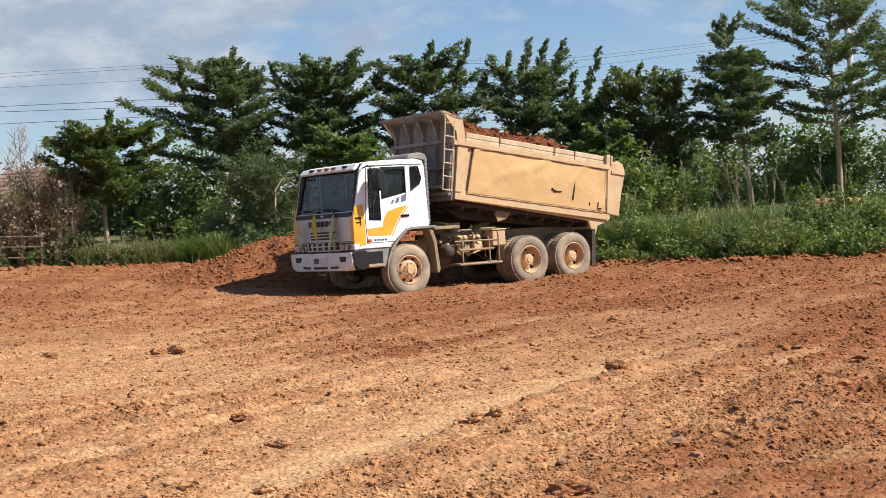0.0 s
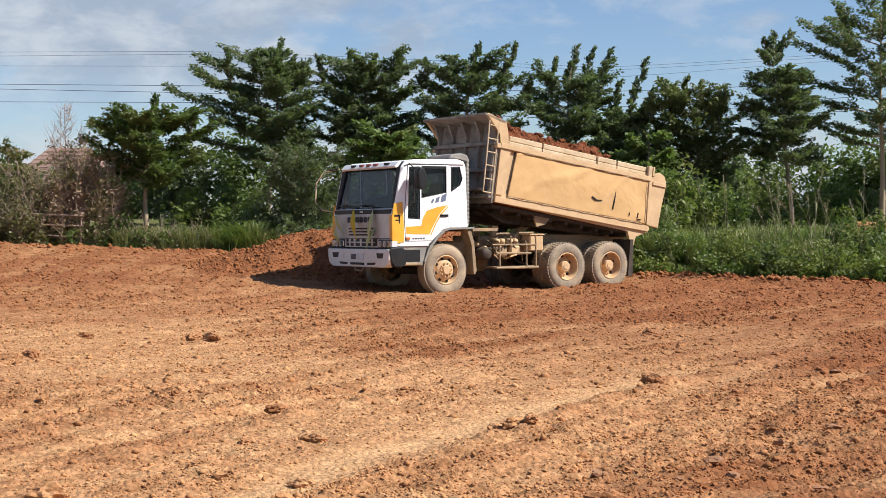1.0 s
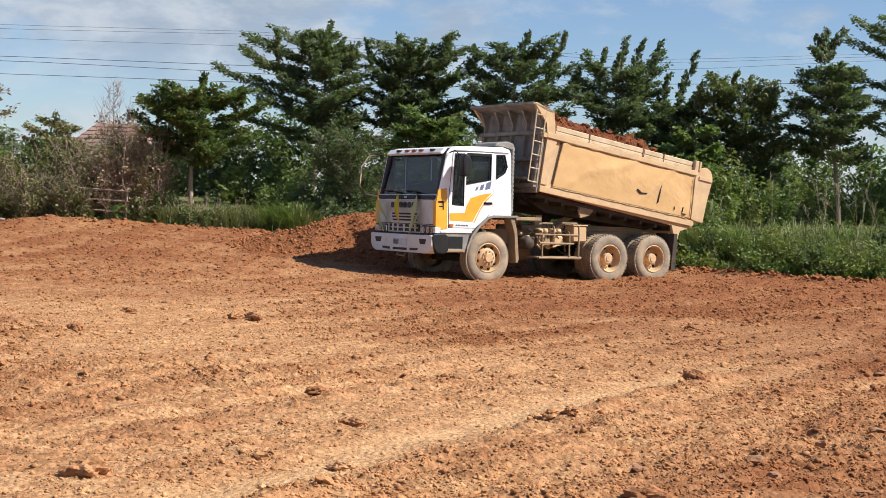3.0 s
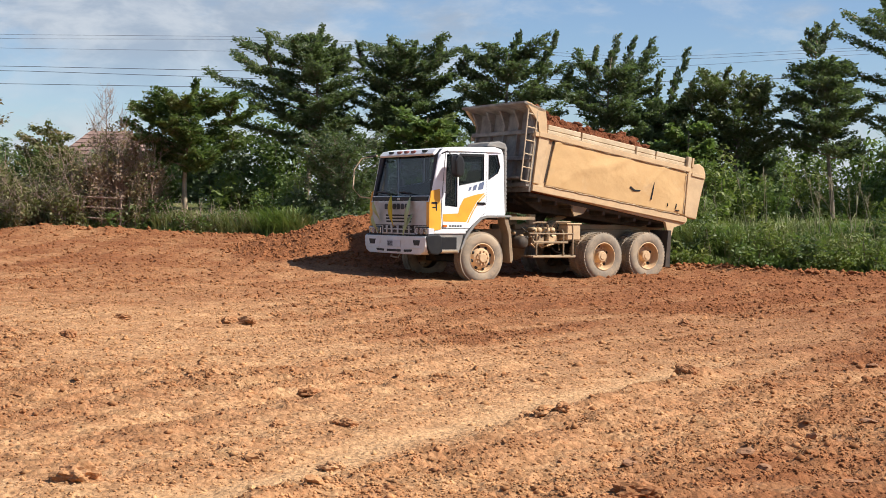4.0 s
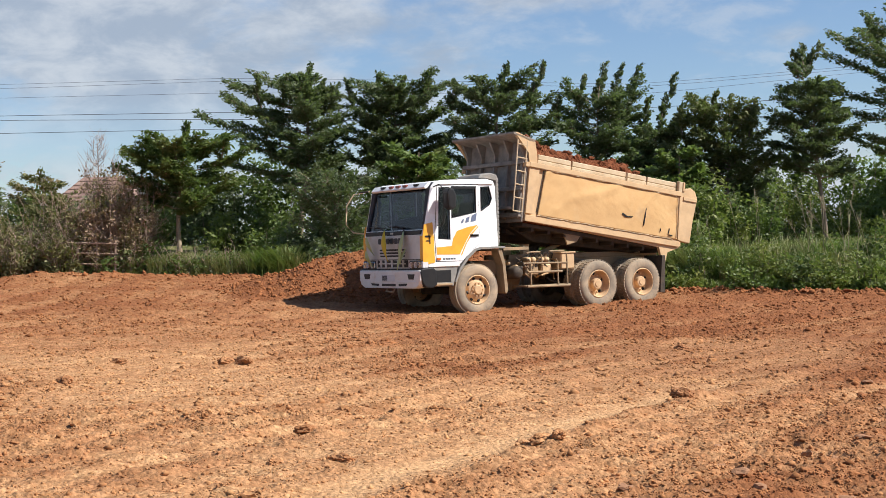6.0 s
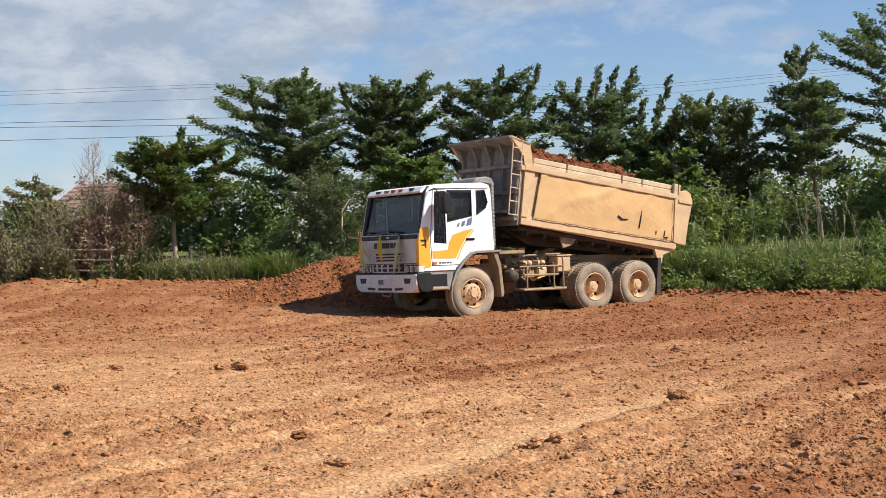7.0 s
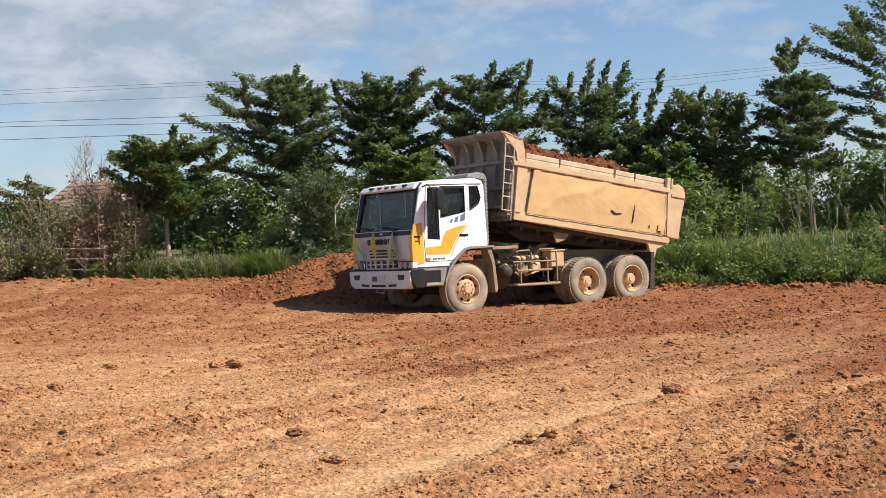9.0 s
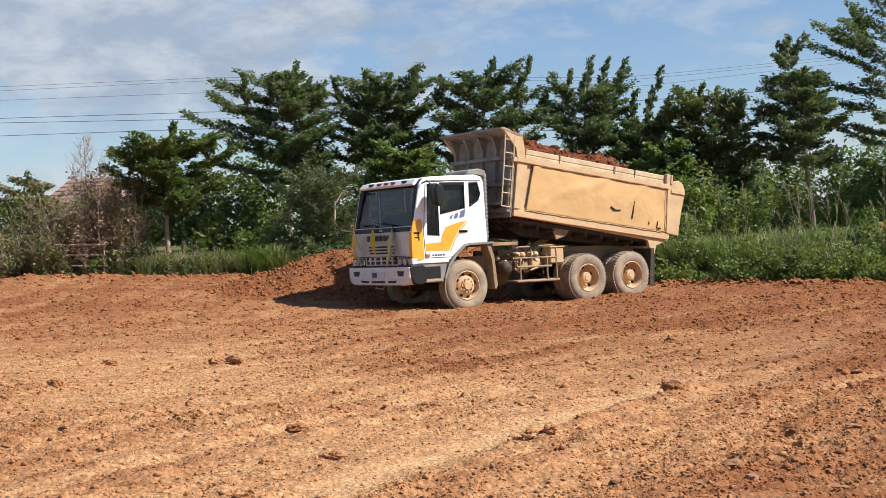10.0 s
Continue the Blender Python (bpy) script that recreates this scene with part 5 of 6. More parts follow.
prism("mud_flap", [(5.12, 0.28), (5.20, 1.12), (5.30, 1.12), (5.26, 0.26)], 0.60, 1.22, SOOT, truck, 0.006)
pipe("hoist_outer", [(2.05, 0, 1.02), (2.55, 0, 1.55)], 0.11, SOOT, truck, 12)
pipe("hoist_ram", [(2.5, 0, 1.5), (3.05, 0, 1.95)], 0.07, STEEL, truck, 12)
for y in (-0.35, 0.35):
    prism("hoist_arm", [(1.90, 1.14), (2.10, 1.12), (3.15, 1.50), (3.10, 1.62)], y - 0.03, y + 0.03, STEEL, truck, 0.01)
    bx("hoist_bracket", 1.80, 1.98, y - 0.06, y + 0.06, 1.22, 1.46, BED, truck, 0.01)

# tipping bed: x forward is negative from the hinge
TIP = radians(8.6)
bed = bx("tipping_bed", -4.26, 0.05, -1.08, 1.08, 0.02, 0.10, SOOT, truck, 0.01)
bed.matrix_basis = Matrix.Translation((5.5, 0, 1.2)) @ Matrix.Rotation(TIP, 4, "Y")
for y in (-0.35, 0.35):
    bx("bed_runner", -4.2, 0.0, y - 0.07, y + 0.07, -0.12, 0.03, SOOT, bed, 0.01)
for k in range(9):
    bx("bed_crossrib", -4.0 + 0.46 * k, -3.92 + 0.46 * k, -1.06, 1.06, -0.06, 0.03, SOOT, bed, 0.006)
WALL = [(-4.30, 0.14), (-4.30, 1.38), (0.12, 1.38), (0.30, 0.18), (0.22, 0.10), (-0.10, -0.02), (-0.13, -0.25), (-0.22, -0.25), (-0.36, 0.07)]
for sgn in (-1, 1):
    def sp(a, b):
        return sorted((sgn * a, sgn * b))
    prism("side_wall", WALL, *sp(1.10, 1.18), BED, bed, 0.01, label="tan steel side wall")
    # frame round the canvas
    prism("side_rail", [(-4.30, 0.13), (-4.30, 0.265), (0.20, 0.265), (0.22, 0.13)], *sp(1.18, 1.225), BED, bed, 0.01)
    prism("side_rail", [(-4.32, 1.31), (-4.32, 1.42), (0.14, 1.42), (0.14, 1.31)], *sp(1.18, 1.25), BED, bed, 0.012)
    prism("side_post", [(-4.30, 0.30), (-4.30, 1.31), (-4.02, 1.31), (-4.12, 0.30)], *sp(1.18, 1.22), BED, bed, 0.01)
    prism("side_post", [(0.15, 0.29), (0.10, 1.31), (0.17, 1.31), (0.21, 0.29)], *sp(1.18, 1.235), BED, bed, 0.01)
    prism("side_slot", [(-4.00, 0.36), (-3.90, 1.29), (-3.87, 1.29), (-3.97, 0.36)], *sp(1.181, 1.19), SOOT, bed, 0)
    # canvas with drag folds
    vs, fs = [], []
    nu, nv = 132, 40
    rg = np.random.default_rng(5)
    for j in range(nv + 1):
        for k in range(nu + 1):
            u, v = k / nu, j / nv
            x = (-3.97 + 0.11 * v) + u * (4.10 - 0.17 * v)
            fold = 0.007 * math.sin(9 * u + 5 * v + 2 * math.sin(6 * u)) * math.sin(math.pi * v) + 0.020 * max(0, math.sin(15 * u - 5.5 * v + math.sin(9 * u))) ** 5 * (0.3 + 0.7 * v)
            crease = noise.noise(Vector((u * 26 + v * 9, v * 3.2 - u * 5, 2.0)))
            fold += 0.005 * max(0.0, 1 - abs(crease) * 3.0) ** 2 * math.sin(math.pi * v) * (0.4 + 0.6 * u) + 0.006 * noise.noise(Vector((u * 14, v * 5, 7.0)))
            sag = 0.02 * math.sin(math.pi * v) * math.sin(math.pi * u)
            edge = -0.004 if j in (0, nv) or k in (0, nu) else 0.0
            vs.append((x, sgn * (1.214 + fold + sag + edge + 0.0006 * rg.normal()), 0.295 + v * 1.01))
    for j in range(nv):
        for k in range(nu):
            a = j * (nu + 1) + k
            q = (a, a + 1, a + nu + 2, a + nu + 1)
            fs.append(q if sgn < 0 else tuple(reversed(q)))
    cv = raw("canvas", vs, fs, TARP, bed, True)
    md = cv.modifiers.new("thick", "SOLIDIFY")
    md.thickness, md.offset = 0.006, 0.0
    tagged(cv, "tan canvas sheet, torn and dusty")
    for x, z, pr in ((-1.62, 0.62, [(0, 0.03), (0.12, -0.02), (0.30, -0.01), (0.34, 0.03), (0.16, 0.01), (0.03, 0.07)]), (-0.95, 0.50, [(0, 0), (0.02, -0.02), (0.045, 0.2), (0.05, 0.38), (0.03, 0.40), (0.01, 0.2)]), (-0.42, 0.42, [(0, 0), (0.02, 0.0), (0.0, 0.07)]), (-0.18, 0.40, [(0, 0), (0.03, 0.0), (0.04, 0.12), (0.02, 0.12)]), (-0.10, 0.36, [(-0.06, 0), (0.06, 0.0), (0.06, 0.02), (-0.06, 0.02)])):
        prism("tear", [(x + a, z + b) for a, b in pr], *sp(1.225, 1.247), BLACK, bed, 0, label="dark tear in the canvas")
    # rope rolls under the rails
    for z in (0.285, 1.305):
        pipe("rope", [(-4.0 + 0.2 * k, sgn * (1.232 + 0.004 * (k % 2)), z + 0.008 * math.sin(2.1 * k)) for k in range(21)], 0.009, PLANK, bed, 5)
    pipe("rope", [(0.10 - 0.004 * k - 0.01 * math.sin(k), sgn * 1.236, 0.33 + 0.095 * k) for k in range(11)], 0.008, PLANK, bed, 5)
    # boards that raise the sides
    for x0, x1 in ((-4.06, -3.12), (-3.11, -1.52), (-1.51, -0.90), (-0.89, 0.04)):
        bx("side_board", x0, x1, *sp(1.11, 1.17), 1.425, 1.505, PLANK, bed, 0.012)
        bx("side_board", x0 + 0.01, x1 - 0.01, *sp(1.115, 1.165), 1.51, 1.625, PLANK, bed, 0.014, "bleached wooden side board")
    for x in (-3.115, -1.53, -1.50, -0.895):
        pipe("board_tie", [(x, sgn * 1.178, 1.40), (x, sgn * 1.18, 1.63)], 0.007, STEEL, bed, 5)
    # tail cheek with a rounded top and hinge block
    prism("tail_cheek", [(0.20, 0.28), (0.16, 1.40), (0.30, 1.52), (0.46, 1.56), (0.60, 1.50), (0.68, 1.36), (0.66, 1.18), (0.60, 0.80), (0.56, 0.26)], *sp(1.06, 1.20), BED, bed, 0.02, label="tan steel tail cheek")
    prism("tail_rib", [(0.24, 1.24), (0.24, 1.32), (0.66, 1.32), (0.66, 1.24)], *sp(1.20, 1.225), BED, bed, 0.006)
    bx("tail_post", 0.04, 0.16, *sp(1.14, 1.24), 1.38, 1.66, PLANK, bed, 0.012)
    bx("tail_post", 0.20, 0.26, *sp(1.14, 1.22), 1.44, 1.66, BED, bed, 0.008)
    prism("head_cheek", [(-4.30, 1.38), (-4.34, 1.62), (-4.76, 1.985), (-4.70, 2.005), (-4.20, 1.90), (-4.12, 1.62), (-4.08, 1.38)], *sp(1.11, 1.20), BED, bed, 0.012, label="pale steel canopy cheek")
    bx("latch", -4.42, -4.30, *sp(1.12, 1.24), 1.30, 1.40, BED, bed, 0.01)
prism("tailgate", [(0.22, 0.12), (0.26, 0.12), (0.54, 1.45), (0.48, 1.47)], -1.05, 1.05, BED, bed, 0.01)
# head wall and canopy
bx("head_wall", -4.36, -4.30, -1.17, 1.17, 0.10, 1.90, HEAD, bed, 0.008, "worn steel head wall with shade in its grey colour")
for y in (-1.10, -0.58, -0.06, 0.46, 1.0):
    prism("head_rib", [(-4.30, 0.14), (-4.44, 0.18), (-4.44, 1.60), (-4.62, 1.88), (-4.36, 1.88)], y - 0.03, y + 0.03, HEAD, bed, 0.008)
for z in (0.20, 0.78, 1.36):
    bx("head_rail", -4.455, -4.36, -1.17, 1.17, z, z + 0.09, HEAD, bed, 0.01)
prism("canopy", [(-4.80, 1.95), (-4.80, 2.00), (-4.20, 1.92), (-4.20, 1.86), (-4.36, 1.86)], -1.20, 1.20, HEAD, bed, 0.01, label="steel canopy over the cab")
bx("head_shelf", -4.56, -4.36, -0.95, -0.35, 0.36, 0.42, HEAD, bed, 0.01)
prism("underbelly", [(-4.3, 0.12), (-4.30, 0.02), (-3.6, -0.22), (-0.6, -0.10), (-0.3, 0.02)], -0.62, 0.62, SOOT, bed, 0.02)
prism("bed_gusset", [(-3.1, 0.04), (-2.6, 0.04), (-2.7, -0.12), (-2.95, -0.22)], -1.06, -1.02, STEEL, bed, 0.006)
# ladder at the front corner
for x in (-4.62, -4.385):
    pipe("ladder_rail", [(x, -1.19, 0.30), (x - 0.01, -1.19, 1.0), (x - 0.02 - (0.02 if x < -4.5 else 0), -1.19, 1.86)], 0.017, PLANK, bed)
for k in range(6):
    pipe("ladder_rung", [(-4.63, -1.19, 0.31 + 0.29 * k), (-4.37, -1.19, 0.31 + 0.29 * k)], 0.014, PLANK, bed)

# the soil in the bed
bpy.context.view_layer.update()
bedm = bed.matrix_world.copy()
nu, nv = 110, 56
ux, vy = np.meshgrid(np.linspace(-4.28, 0.18, nu), np.linspace(-1.09, 1.09, nv))
heap = 1.40 + 0.46 * (1 - (np.abs(vy) / 1.12) ** 2.2) * step(-4.4, -3.9, ux) * (1 - step(-1.4, 0.1, ux)) + 0.05 + 0.26 * fbm(ux + 50, vy, 1.3, 4, 0.6) * (1 - (np.abs(vy) / 1.1) ** 4) + 0.16 * np.abs(fbm(ux, vy + 30, 4.0, 4, 0.65))
ids = np.arange(nu * nv).reshape(nv, nu)
load_faces = np.stack([ids[:-1, :-1], ids[:-1, 1:], ids[1:, 1:], ids[1:, :-1]], -1).reshape(-1, 4).tolist()
rim_ids = ids[0, :].tolist() + ids[1:, -1].tolist() + ids[-1, -2::-1].tolist() + ids[-2:0:-1, 0].tolist()
load_verts = np.stack([ux, vy, heap], -1).reshape(-1, 3).tolist()
first = len(load_verts)
load_verts += [(load_verts[i][0] * 1.0, load_verts[i][1], 0.11) for i in rim_ids]
m = len(rim_ids)
load_faces += [(rim_ids[k], first + k, first + (k + 1) % m, rim_ids[(k + 1) % m]) for k in range(m)]
load_faces.append(tuple(first + k for k in range(m)))
load = raw("soil_load", load_verts, load_faces, FRESH)
load.matrix_world = bedm
soil_tones(load, np.zeros(len(load.data.vertices)), np.full(len(load.data.vertices), 25.0), 0.8)
tagged(load, "heap of red soil filling the tipping bed", "soil")


# ---- small things of the field ----
ICO = bmesh.new()
bmesh.ops.create_icosphere(ICO, subdivisions=1, radius=1.0)
ico_v = np.array([v.co[:] for v in ICO.verts])
ico_f = np.array([[v.index for v in f.verts] for f in ICO.faces])
ICO.free()
ICO = bmesh.new()
bmesh.ops.create_icosphere(ICO, subdivisions=2, radius=1.0)
ico2_v = np.array([v.co[:] for v in ICO.verts])
ico2_f = np.array([[v.index for v in f.verts] for f in ICO.faces])
ICO.free()


octa_v = np.array(((1, 0, 0), (-1, 0, 0), (0, 1, 0), (0, -1, 0), (0, 0, 1), (0, 0, -1)), float)
octa_f = np.array(((0, 2, 4), (2, 1, 4), (1, 3, 4), (3, 0, 4), (2, 0, 5), (1, 2, 5), (3, 1, 5), (0, 3, 5)))


def lumps(spots, radii, rg, fine=False, flat=0.62):
    """Angular crumbs of soil, each turned and dented its own way."""
    bv, bf = (ico2_v, ico2_f) if fine else (ico_v, ico_f) if fine is not None else (octa_v, octa_f)
    n, m = len(spots), len(bv)
    v = np.repeat(bv[None], n, 0)
    for k in range(5 if fine else 3):
        d = rg.normal(size=(n, 1, 3))
        d /= np.linalg.norm(d, axis=2, keepdims=True)
        h = (v * d).sum(2, keepdims=True)
        cut = 0.45 + 0.45 * rg.random((n, 1, 1))
        v = v - d * np.maximum(h - cut, 0) * 0.9
    v *= 1 + 0.16 * rg.normal(size=(n, m, 1))
    v *= np.stack([0.85 + 0.9 * rg.random(n) ** 2.5, 0.65 + 0.5 * rg.random(n), flat * (0.6 + 0.7 * rg.random(n))], 1)[:, None]
    a = rg.normal(size=n) * 0.55 + 3.1416 * (rg.random(n) < 0.5)
    c, s = np.cos(a)[:, None], np.sin(a)[:, None]
    v = np.stack([v[..., 0] * c - v[..., 1] * s, v[..., 0] * s + v[..., 1] * c, v[..., 2]], -1)
    v = v * radii[:, None, None] + spots[:, None]
    f = bf[None] + np.arange(n)[:, None, None] * m
    return v.reshape(-1, 3).tolist(), f.reshape(-1, 3).tolist()


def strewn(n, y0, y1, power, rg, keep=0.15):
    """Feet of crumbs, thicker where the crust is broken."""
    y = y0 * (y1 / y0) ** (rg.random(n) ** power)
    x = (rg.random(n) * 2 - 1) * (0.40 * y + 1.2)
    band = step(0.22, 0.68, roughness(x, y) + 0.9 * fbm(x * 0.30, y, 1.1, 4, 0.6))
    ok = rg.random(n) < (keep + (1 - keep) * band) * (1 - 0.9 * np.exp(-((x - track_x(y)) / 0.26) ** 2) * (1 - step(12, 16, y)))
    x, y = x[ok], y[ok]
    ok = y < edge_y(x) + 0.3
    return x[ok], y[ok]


def crumbs(label, x, y, r, fine, rg, flat, sunk, extra=0.0, material=CRUMB):
    spots = np.stack([x, y, ground_z(x, y) + r * sunk], 1)
    ob = raw("soil_crumbs", *lumps(spots, r, rg, fine, flat), material, None, fine is None)
    per = len(ob.data.vertices) // len(x)
    soil_tones(ob, np.repeat(x, per), np.repeat(y, per), extra)
    return tagged(ob, label, "soil crumbs", kind="stuff")


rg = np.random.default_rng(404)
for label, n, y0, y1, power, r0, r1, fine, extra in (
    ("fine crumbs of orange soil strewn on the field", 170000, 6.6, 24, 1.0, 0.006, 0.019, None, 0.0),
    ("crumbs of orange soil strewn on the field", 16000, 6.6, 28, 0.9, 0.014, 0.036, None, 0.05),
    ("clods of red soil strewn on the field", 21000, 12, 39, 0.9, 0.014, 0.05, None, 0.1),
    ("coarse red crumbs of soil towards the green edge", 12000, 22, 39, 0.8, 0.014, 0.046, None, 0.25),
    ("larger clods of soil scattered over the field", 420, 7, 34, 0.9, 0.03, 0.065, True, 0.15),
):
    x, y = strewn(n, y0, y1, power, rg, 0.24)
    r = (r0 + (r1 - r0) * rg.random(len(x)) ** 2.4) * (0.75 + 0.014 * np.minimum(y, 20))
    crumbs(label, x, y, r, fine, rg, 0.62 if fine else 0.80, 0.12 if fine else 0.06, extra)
# rubble on the heap and along the dirt edge
x = -6.3 + 9 * rg.random(11000)
y = 29.8 + 6.5 * rg.random(11000)
ok = mound(x, y) > 0.05
x, y = x[ok], y[ok]
crumbs("lumps of red soil on the tipped heap", x, y, 0.014 + 0.055 * rg.random(len(x)) ** 4, None, rg, 0.85, 0.1, 0.9)
x = np.concatenate([-20 + 26 * rg.random(2200), 4.5 + 12 * rg.random(3200)])
y = edge_y(x) - 0.6 + 0.5 * rg.normal(size=len(x))
crumbs("lumps of red soil along the green edge", x, y, 0.016 + 0.075 * rg.random(len(x)) ** 5, None, rg, 0.8, 0.12, 0.7)

# single clods and stones that stand out
CLODS = ((-4.47, 15.5, 0.10), (-4.46, 18.0, 0.08), (-3.02, 17.9, 0.11), (-2.77, 17.7, 0.12), (-2.87, 12.3, 0.05), (-2.05, 10.2, 0.035), (-1.42, 8.8, 0.04), (-1.5, 8.6, 0.045), (-3.47, 12.5, 0.07), (-2.03, 9.1, 0.045), (-0.82, 9.43, 0.07), (-1.28, 9.47, 0.06), (-1.21, 10.85, 0.07), (-0.76, 7.9, 0.06), (-1.77, 9.2, 0.04), (0.60, 9.95, 0.075), (0.47, 10.0, 0.06), (0.72, 9.9, 0.06), (2.03, 12.4, 0.085), (3.02, 18.4, 0.09), (1.95, 8.33, 0.07), (1.48, 9.57, 0.045), (0.91, 7.2, 0.10), (-2.1, 7.4, 0.11))
for k, (x, y, r) in enumerate(CLODS):
    cbm = bmesh.new()
    bmesh.ops.create_icosphere(cbm, subdivisions=4, radius=1.0)
    turn = rg.random() * 6.28
    for v in cbm.verts:
        q = v.co + Vector((9.0 * k, 3.0, 1.0))
        d = 1 + 0.45 * noise.noise(q * 1.6) + 0.24 * noise.noise(q * 4.0) + 0.12 * noise.noise(q * 9.0)
        w = Vector((v.co.x * 1.3, v.co.y * 0.85, v.co.z * 0.62)) * d * r
        v.co = Vector((w.x * math.cos(turn) - w.y * math.sin(turn), w.x * math.sin(turn) + w.y * math.cos(turn), w.z)) + Vector((x, y, float(ground_z(x, y)) + r * 0.12))
    ob = part("soil_clod", cbm, CLOD)
    soil_tones(ob, np.full(len(ob.data.vertices), x), np.full(len(ob.data.vertices), y), 0.08)
    tagged(ob, "crumbly clod of brown soil on the field", "clod", "soil clods")
for k, (x, y, r) in enumerate(((2.47, 9.08, 0.06), (2.30, 9.04, 0.055), (2.85, 9.63, 0.07), (1.81, 9.57, 0.045), (0.95, 7.96, 0.065), (1.67, 8.12, 0.06), (1.75, 8.0, 0.05), (2.16, 7.66, 0.06), (1.67, 8.8, 0.05), (3.45, 11.24, 0.07), (3.96, 13.23, 0.07), (1.41, 7.85, 0.04), (8.0, 31.2, 0.15), (9.8, 30.1, 0.14), (6.9, 33.1, 0.13), (8.8, 30.6, 0.12), (11.0, 29.6, 0.15), (-11.9, 39.2, 0.2))):
    spot = np.array([[x, y, float(ground_z(x, y)) + r * 0.30]])
    ob = raw("stone", *lumps(spot, np.array([r * 0.8]), rg, True, 0.55), STONE if r < 0.1 else CLOD)
    soil_tones(ob, np.full(len(ob.data.vertices), x), np.full(len(ob.data.vertices), y), 0.25)
    tagged(ob, "rounded brown stone lying on the soil", "stone", "stones on the field")
bx_z = float(ground_z(-13.6, 39.2))
log = raw("log", *(lambda v, f: (tube(v, f, [Vector((-14.8, 39.3, bx_z + 0.10)), Vector((-13.9, 39.3, bx_z + 0.14)), Vector((-13.2, 39.1, bx_z + 0.05))], 0.10, 0.05, 8), (v, f))[1])([], []), DRY_BARK, None, True)
tagged(log, "grey fallen branch on the dirt edge", "log")

# fence, house, pole and wires
fence = tagged(new("fence"), "low grey fence of rough wooden rails", "fence")
for x in (-11.75, -11.1, -10.55, -10.0):
    z = float(ground_z(x, 40.15, False))
    pipe("fence_post", [(x, 40.15, z - 0.1), (x + 0.03, 40.15, 1.90)], 0.035, DRY_BARK, fence)
for z0 in (1.25, 1.56, 1.86):
    pipe("fence_rail", [(-11.9, 40.11, z0 + 0.04), (-10.9, 40.10, z0), (-9.9, 40.11, z0 - 0.05)], 0.024, DRY_BARK, fence)

TILE = surface("faded_roof_tiles", (0.30, 0.19, 0.15), (0.24, 0.15, 0.12), 3, 0.85, dust=(0.36, 0.26, 0.20), dust_amount=0.3, bump=0.4, bump_scale=14)
PLASTER = surface("pale_plaster", (0.60, 0.56, 0.50), (0.50, 0.46, 0.40), 2, 0.9, bump=0.2)
hz = float(ground_z(-14.6, 59, False))
house = tagged(new("house"), "small house with a faded red hipped roof", "house")
bx("wall", -17.3, -13.3, 57.2, 61.0, hz - 0.2, 3.1, PLASTER, house, 0)
rbm = bmesh.new()
lo = [rbm.verts.new(p) for p in ((-17.8, 56.8, 2.95), (-12.8, 56.8, 2.95), (-12.8, 61.4, 2.95), (-17.8, 61.4, 2.95))]
hi = [rbm.verts.new(p) for p in ((-16.0, 59.1, 4.9), (-14.2, 59.1, 4.9))]
for f in ((lo[0], lo[1], hi[1], hi[0]), (lo[1], lo[2], hi[1]), (lo[2], lo[3], hi[0], hi[1]), (lo[3], lo[0], hi[0]), tuple(reversed(lo))):
    rbm.faces.new(f)
bmesh.ops.recalc_face_normals(rbm, faces=rbm.faces)
roof = part("roof", rbm, TILE, house, "faded red tiled roof")
for k in range(11):
    s = k / 11
    x0, x1 = -17.8 + 1.8 * s, -12.8 - 1.4 * s
    yy, zz = 56.8 + 2.3 * s, 2.95 + 1.95 * s
    pipe("tile_course", [(x0, yy - 0.02, zz + 0.01), (x1, yy - 0.02, zz + 0.01)], 0.02, TILE, roof, 5)
bx("window", -16.2, -15.2, 57.15, 57.21, 2.05, 2.8, BLACK, house, 0.01)

pole = tagged(new("utility_pole"), "grey concrete utility pole with crossarms", "pole")
pz = float(ground_z(21.2, 60, False))
vs, fs = [], []
tube(vs, fs, [Vector((21.35, 60, pz - 0.2)), Vector((21.2, 60, 5.0)), Vector((21.05, 60, 10.2))], 0.20, 0.12, 10)
fs.append(tuple(range(len(vs) - 10, len(vs))))
raw("shaft", vs, fs, CONCRETE, pole, True)
for z0 in (8.3, 9.3):
    bx("crossarm", 20.3, 21.9, 59.85, 59.97, z0, z0 + 0.1, CONCRETE, pole, 0.01)
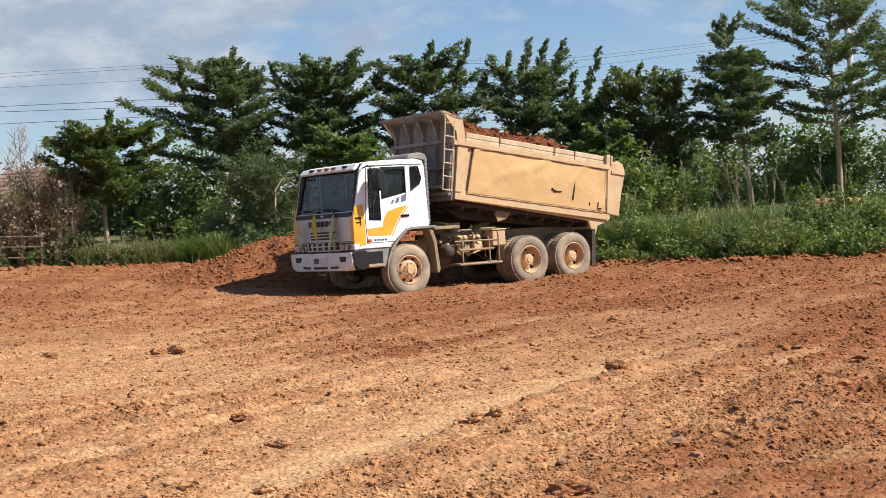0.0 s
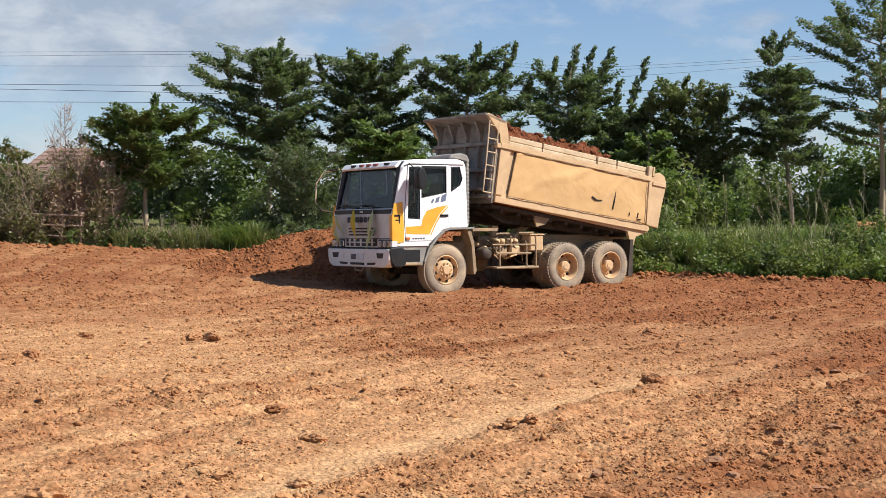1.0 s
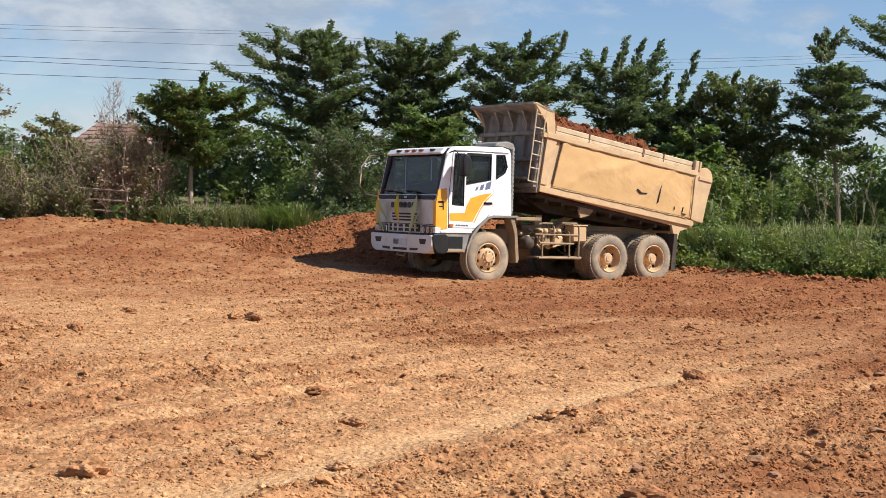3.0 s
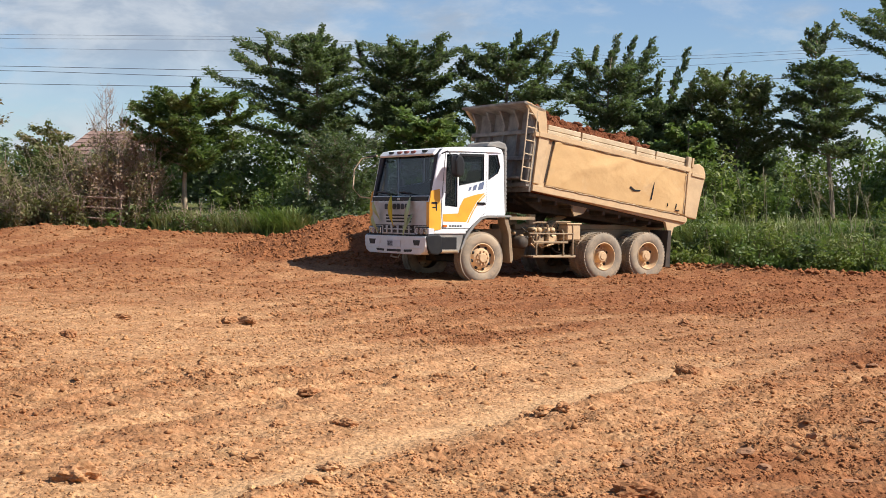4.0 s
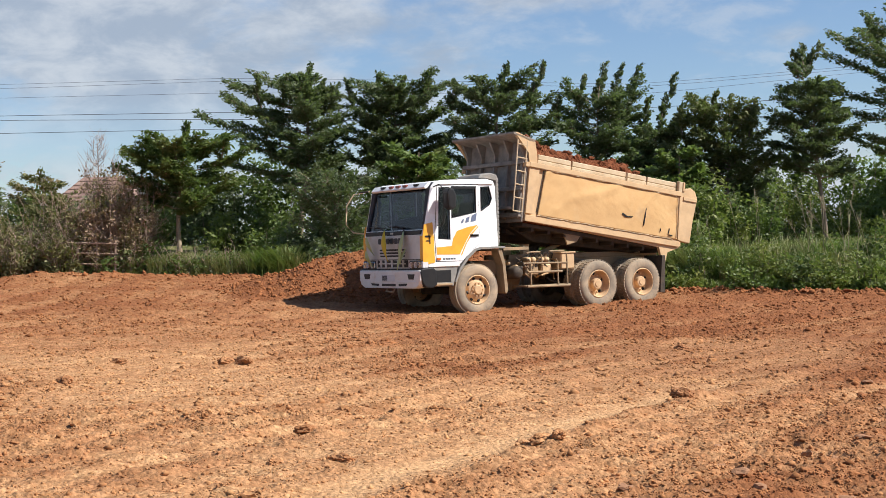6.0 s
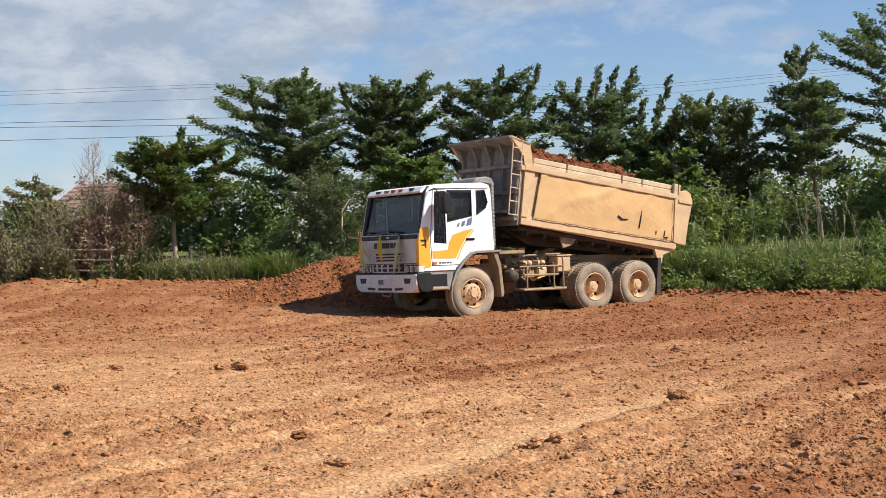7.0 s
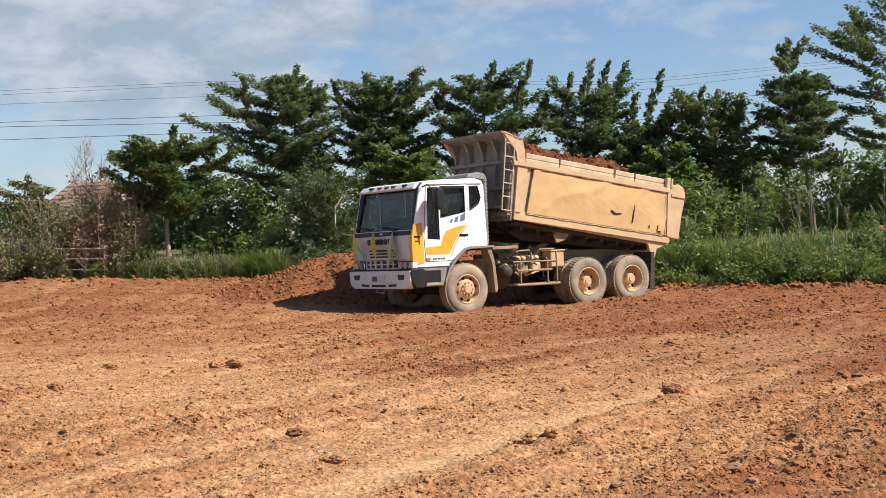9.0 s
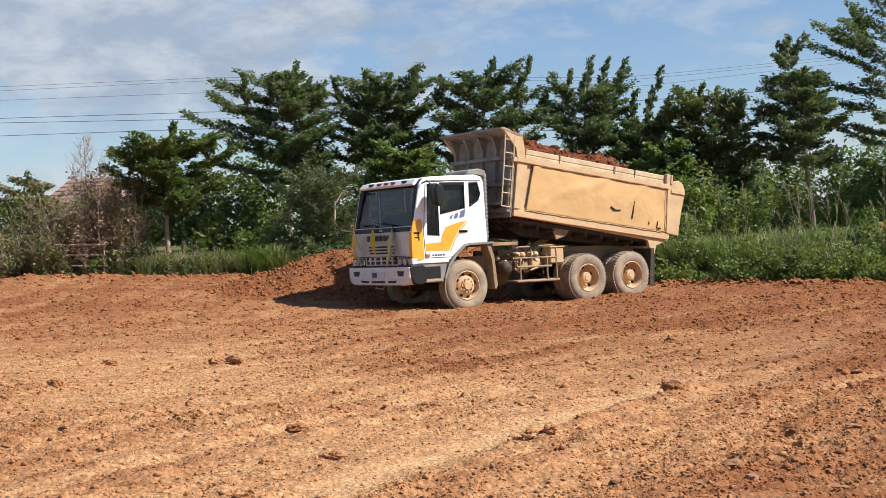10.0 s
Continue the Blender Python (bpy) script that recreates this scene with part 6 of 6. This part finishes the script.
# wires: heights at x = -19.2, about -9, 8.4 and 17.4, then on to the pole
for ha, hb, hc, hd in ((8.97, 9.02, 8.21, 8.73), (9.15, 9.14, 8.35, 8.85), (8.55, 8.49, 7.89, 8.55), (7.76, 7.63, 7.29, 7.60), (7.56, 7.31, 6.6, 6.9), (6.99, 6.90, 6.0, 6.3)):
    pts = [(x, 60.0, float(np.interp(x, (-40, -19.2, -9.0, 8.4, 17.4, 32), (ha + 0.15, ha, hb, hc, hd, hd + 0.9)))) for x in np.linspace(-40, 32, 25)]
    ob = pipe("power_line", pts, 0.006 if ha > 8 else 0.011, WIRE, None, 5)
    tagged(ob, "thin black overhead power line", "power line", "power lines")

# loose lumps on top of the load
x, y = -4.1 + 3.6 * rg.random(420), -1.0 + 2.0 * rg.random(420)
col, row = np.clip(((x + 4.28) / 4.46 * 109).astype(int), 0, 109), np.clip(((y + 1.09) / 2.18 * 55).astype(int), 0, 55)
r = 0.025 + 0.075 * rg.random(420) ** 2.5
crumbs_on_load = raw("soil_crumbs", *lumps(np.stack([x, y, heap[row, col] + r * 0.3], 1), r, rg, False, 0.8), FRESH)
crumbs_on_load.matrix_world = bedm
soil_tones(crumbs_on_load, np.zeros(len(crumbs_on_load.data.vertices)), np.full(len(crumbs_on_load.data.vertices), 25.0), 0.8)
tagged(crumbs_on_load, "lumps of red soil on the truck load", "soil crumbs", kind="stuff")

# a low heap of tan soil in the grass beyond the bank
hbm = bmesh.new()
bmesh.ops.create_icosphere(hbm, subdivisions=5, radius=1.0)
hz = float(ground_z(14.0, 42.5, False))
for v in hbm.verts:
    d = 1 + 0.22 * noise.noise(v.co * 2.0) + 0.10 * noise.noise(v.co * 6.0) + 0.05 * noise.noise(v.co * 15.0)
    v.co = Vector((14.0 + v.co.x * 1.7 * d, 42.5 + v.co.y * 1.1 * d, hz - 0.15 + v.co.z * 0.5 * d))
tagged(part("soil_heap", hbm, DIRT, None, "low heap of tan soil in the grass"), "low heap of tan soil in the grass", "soil heap")
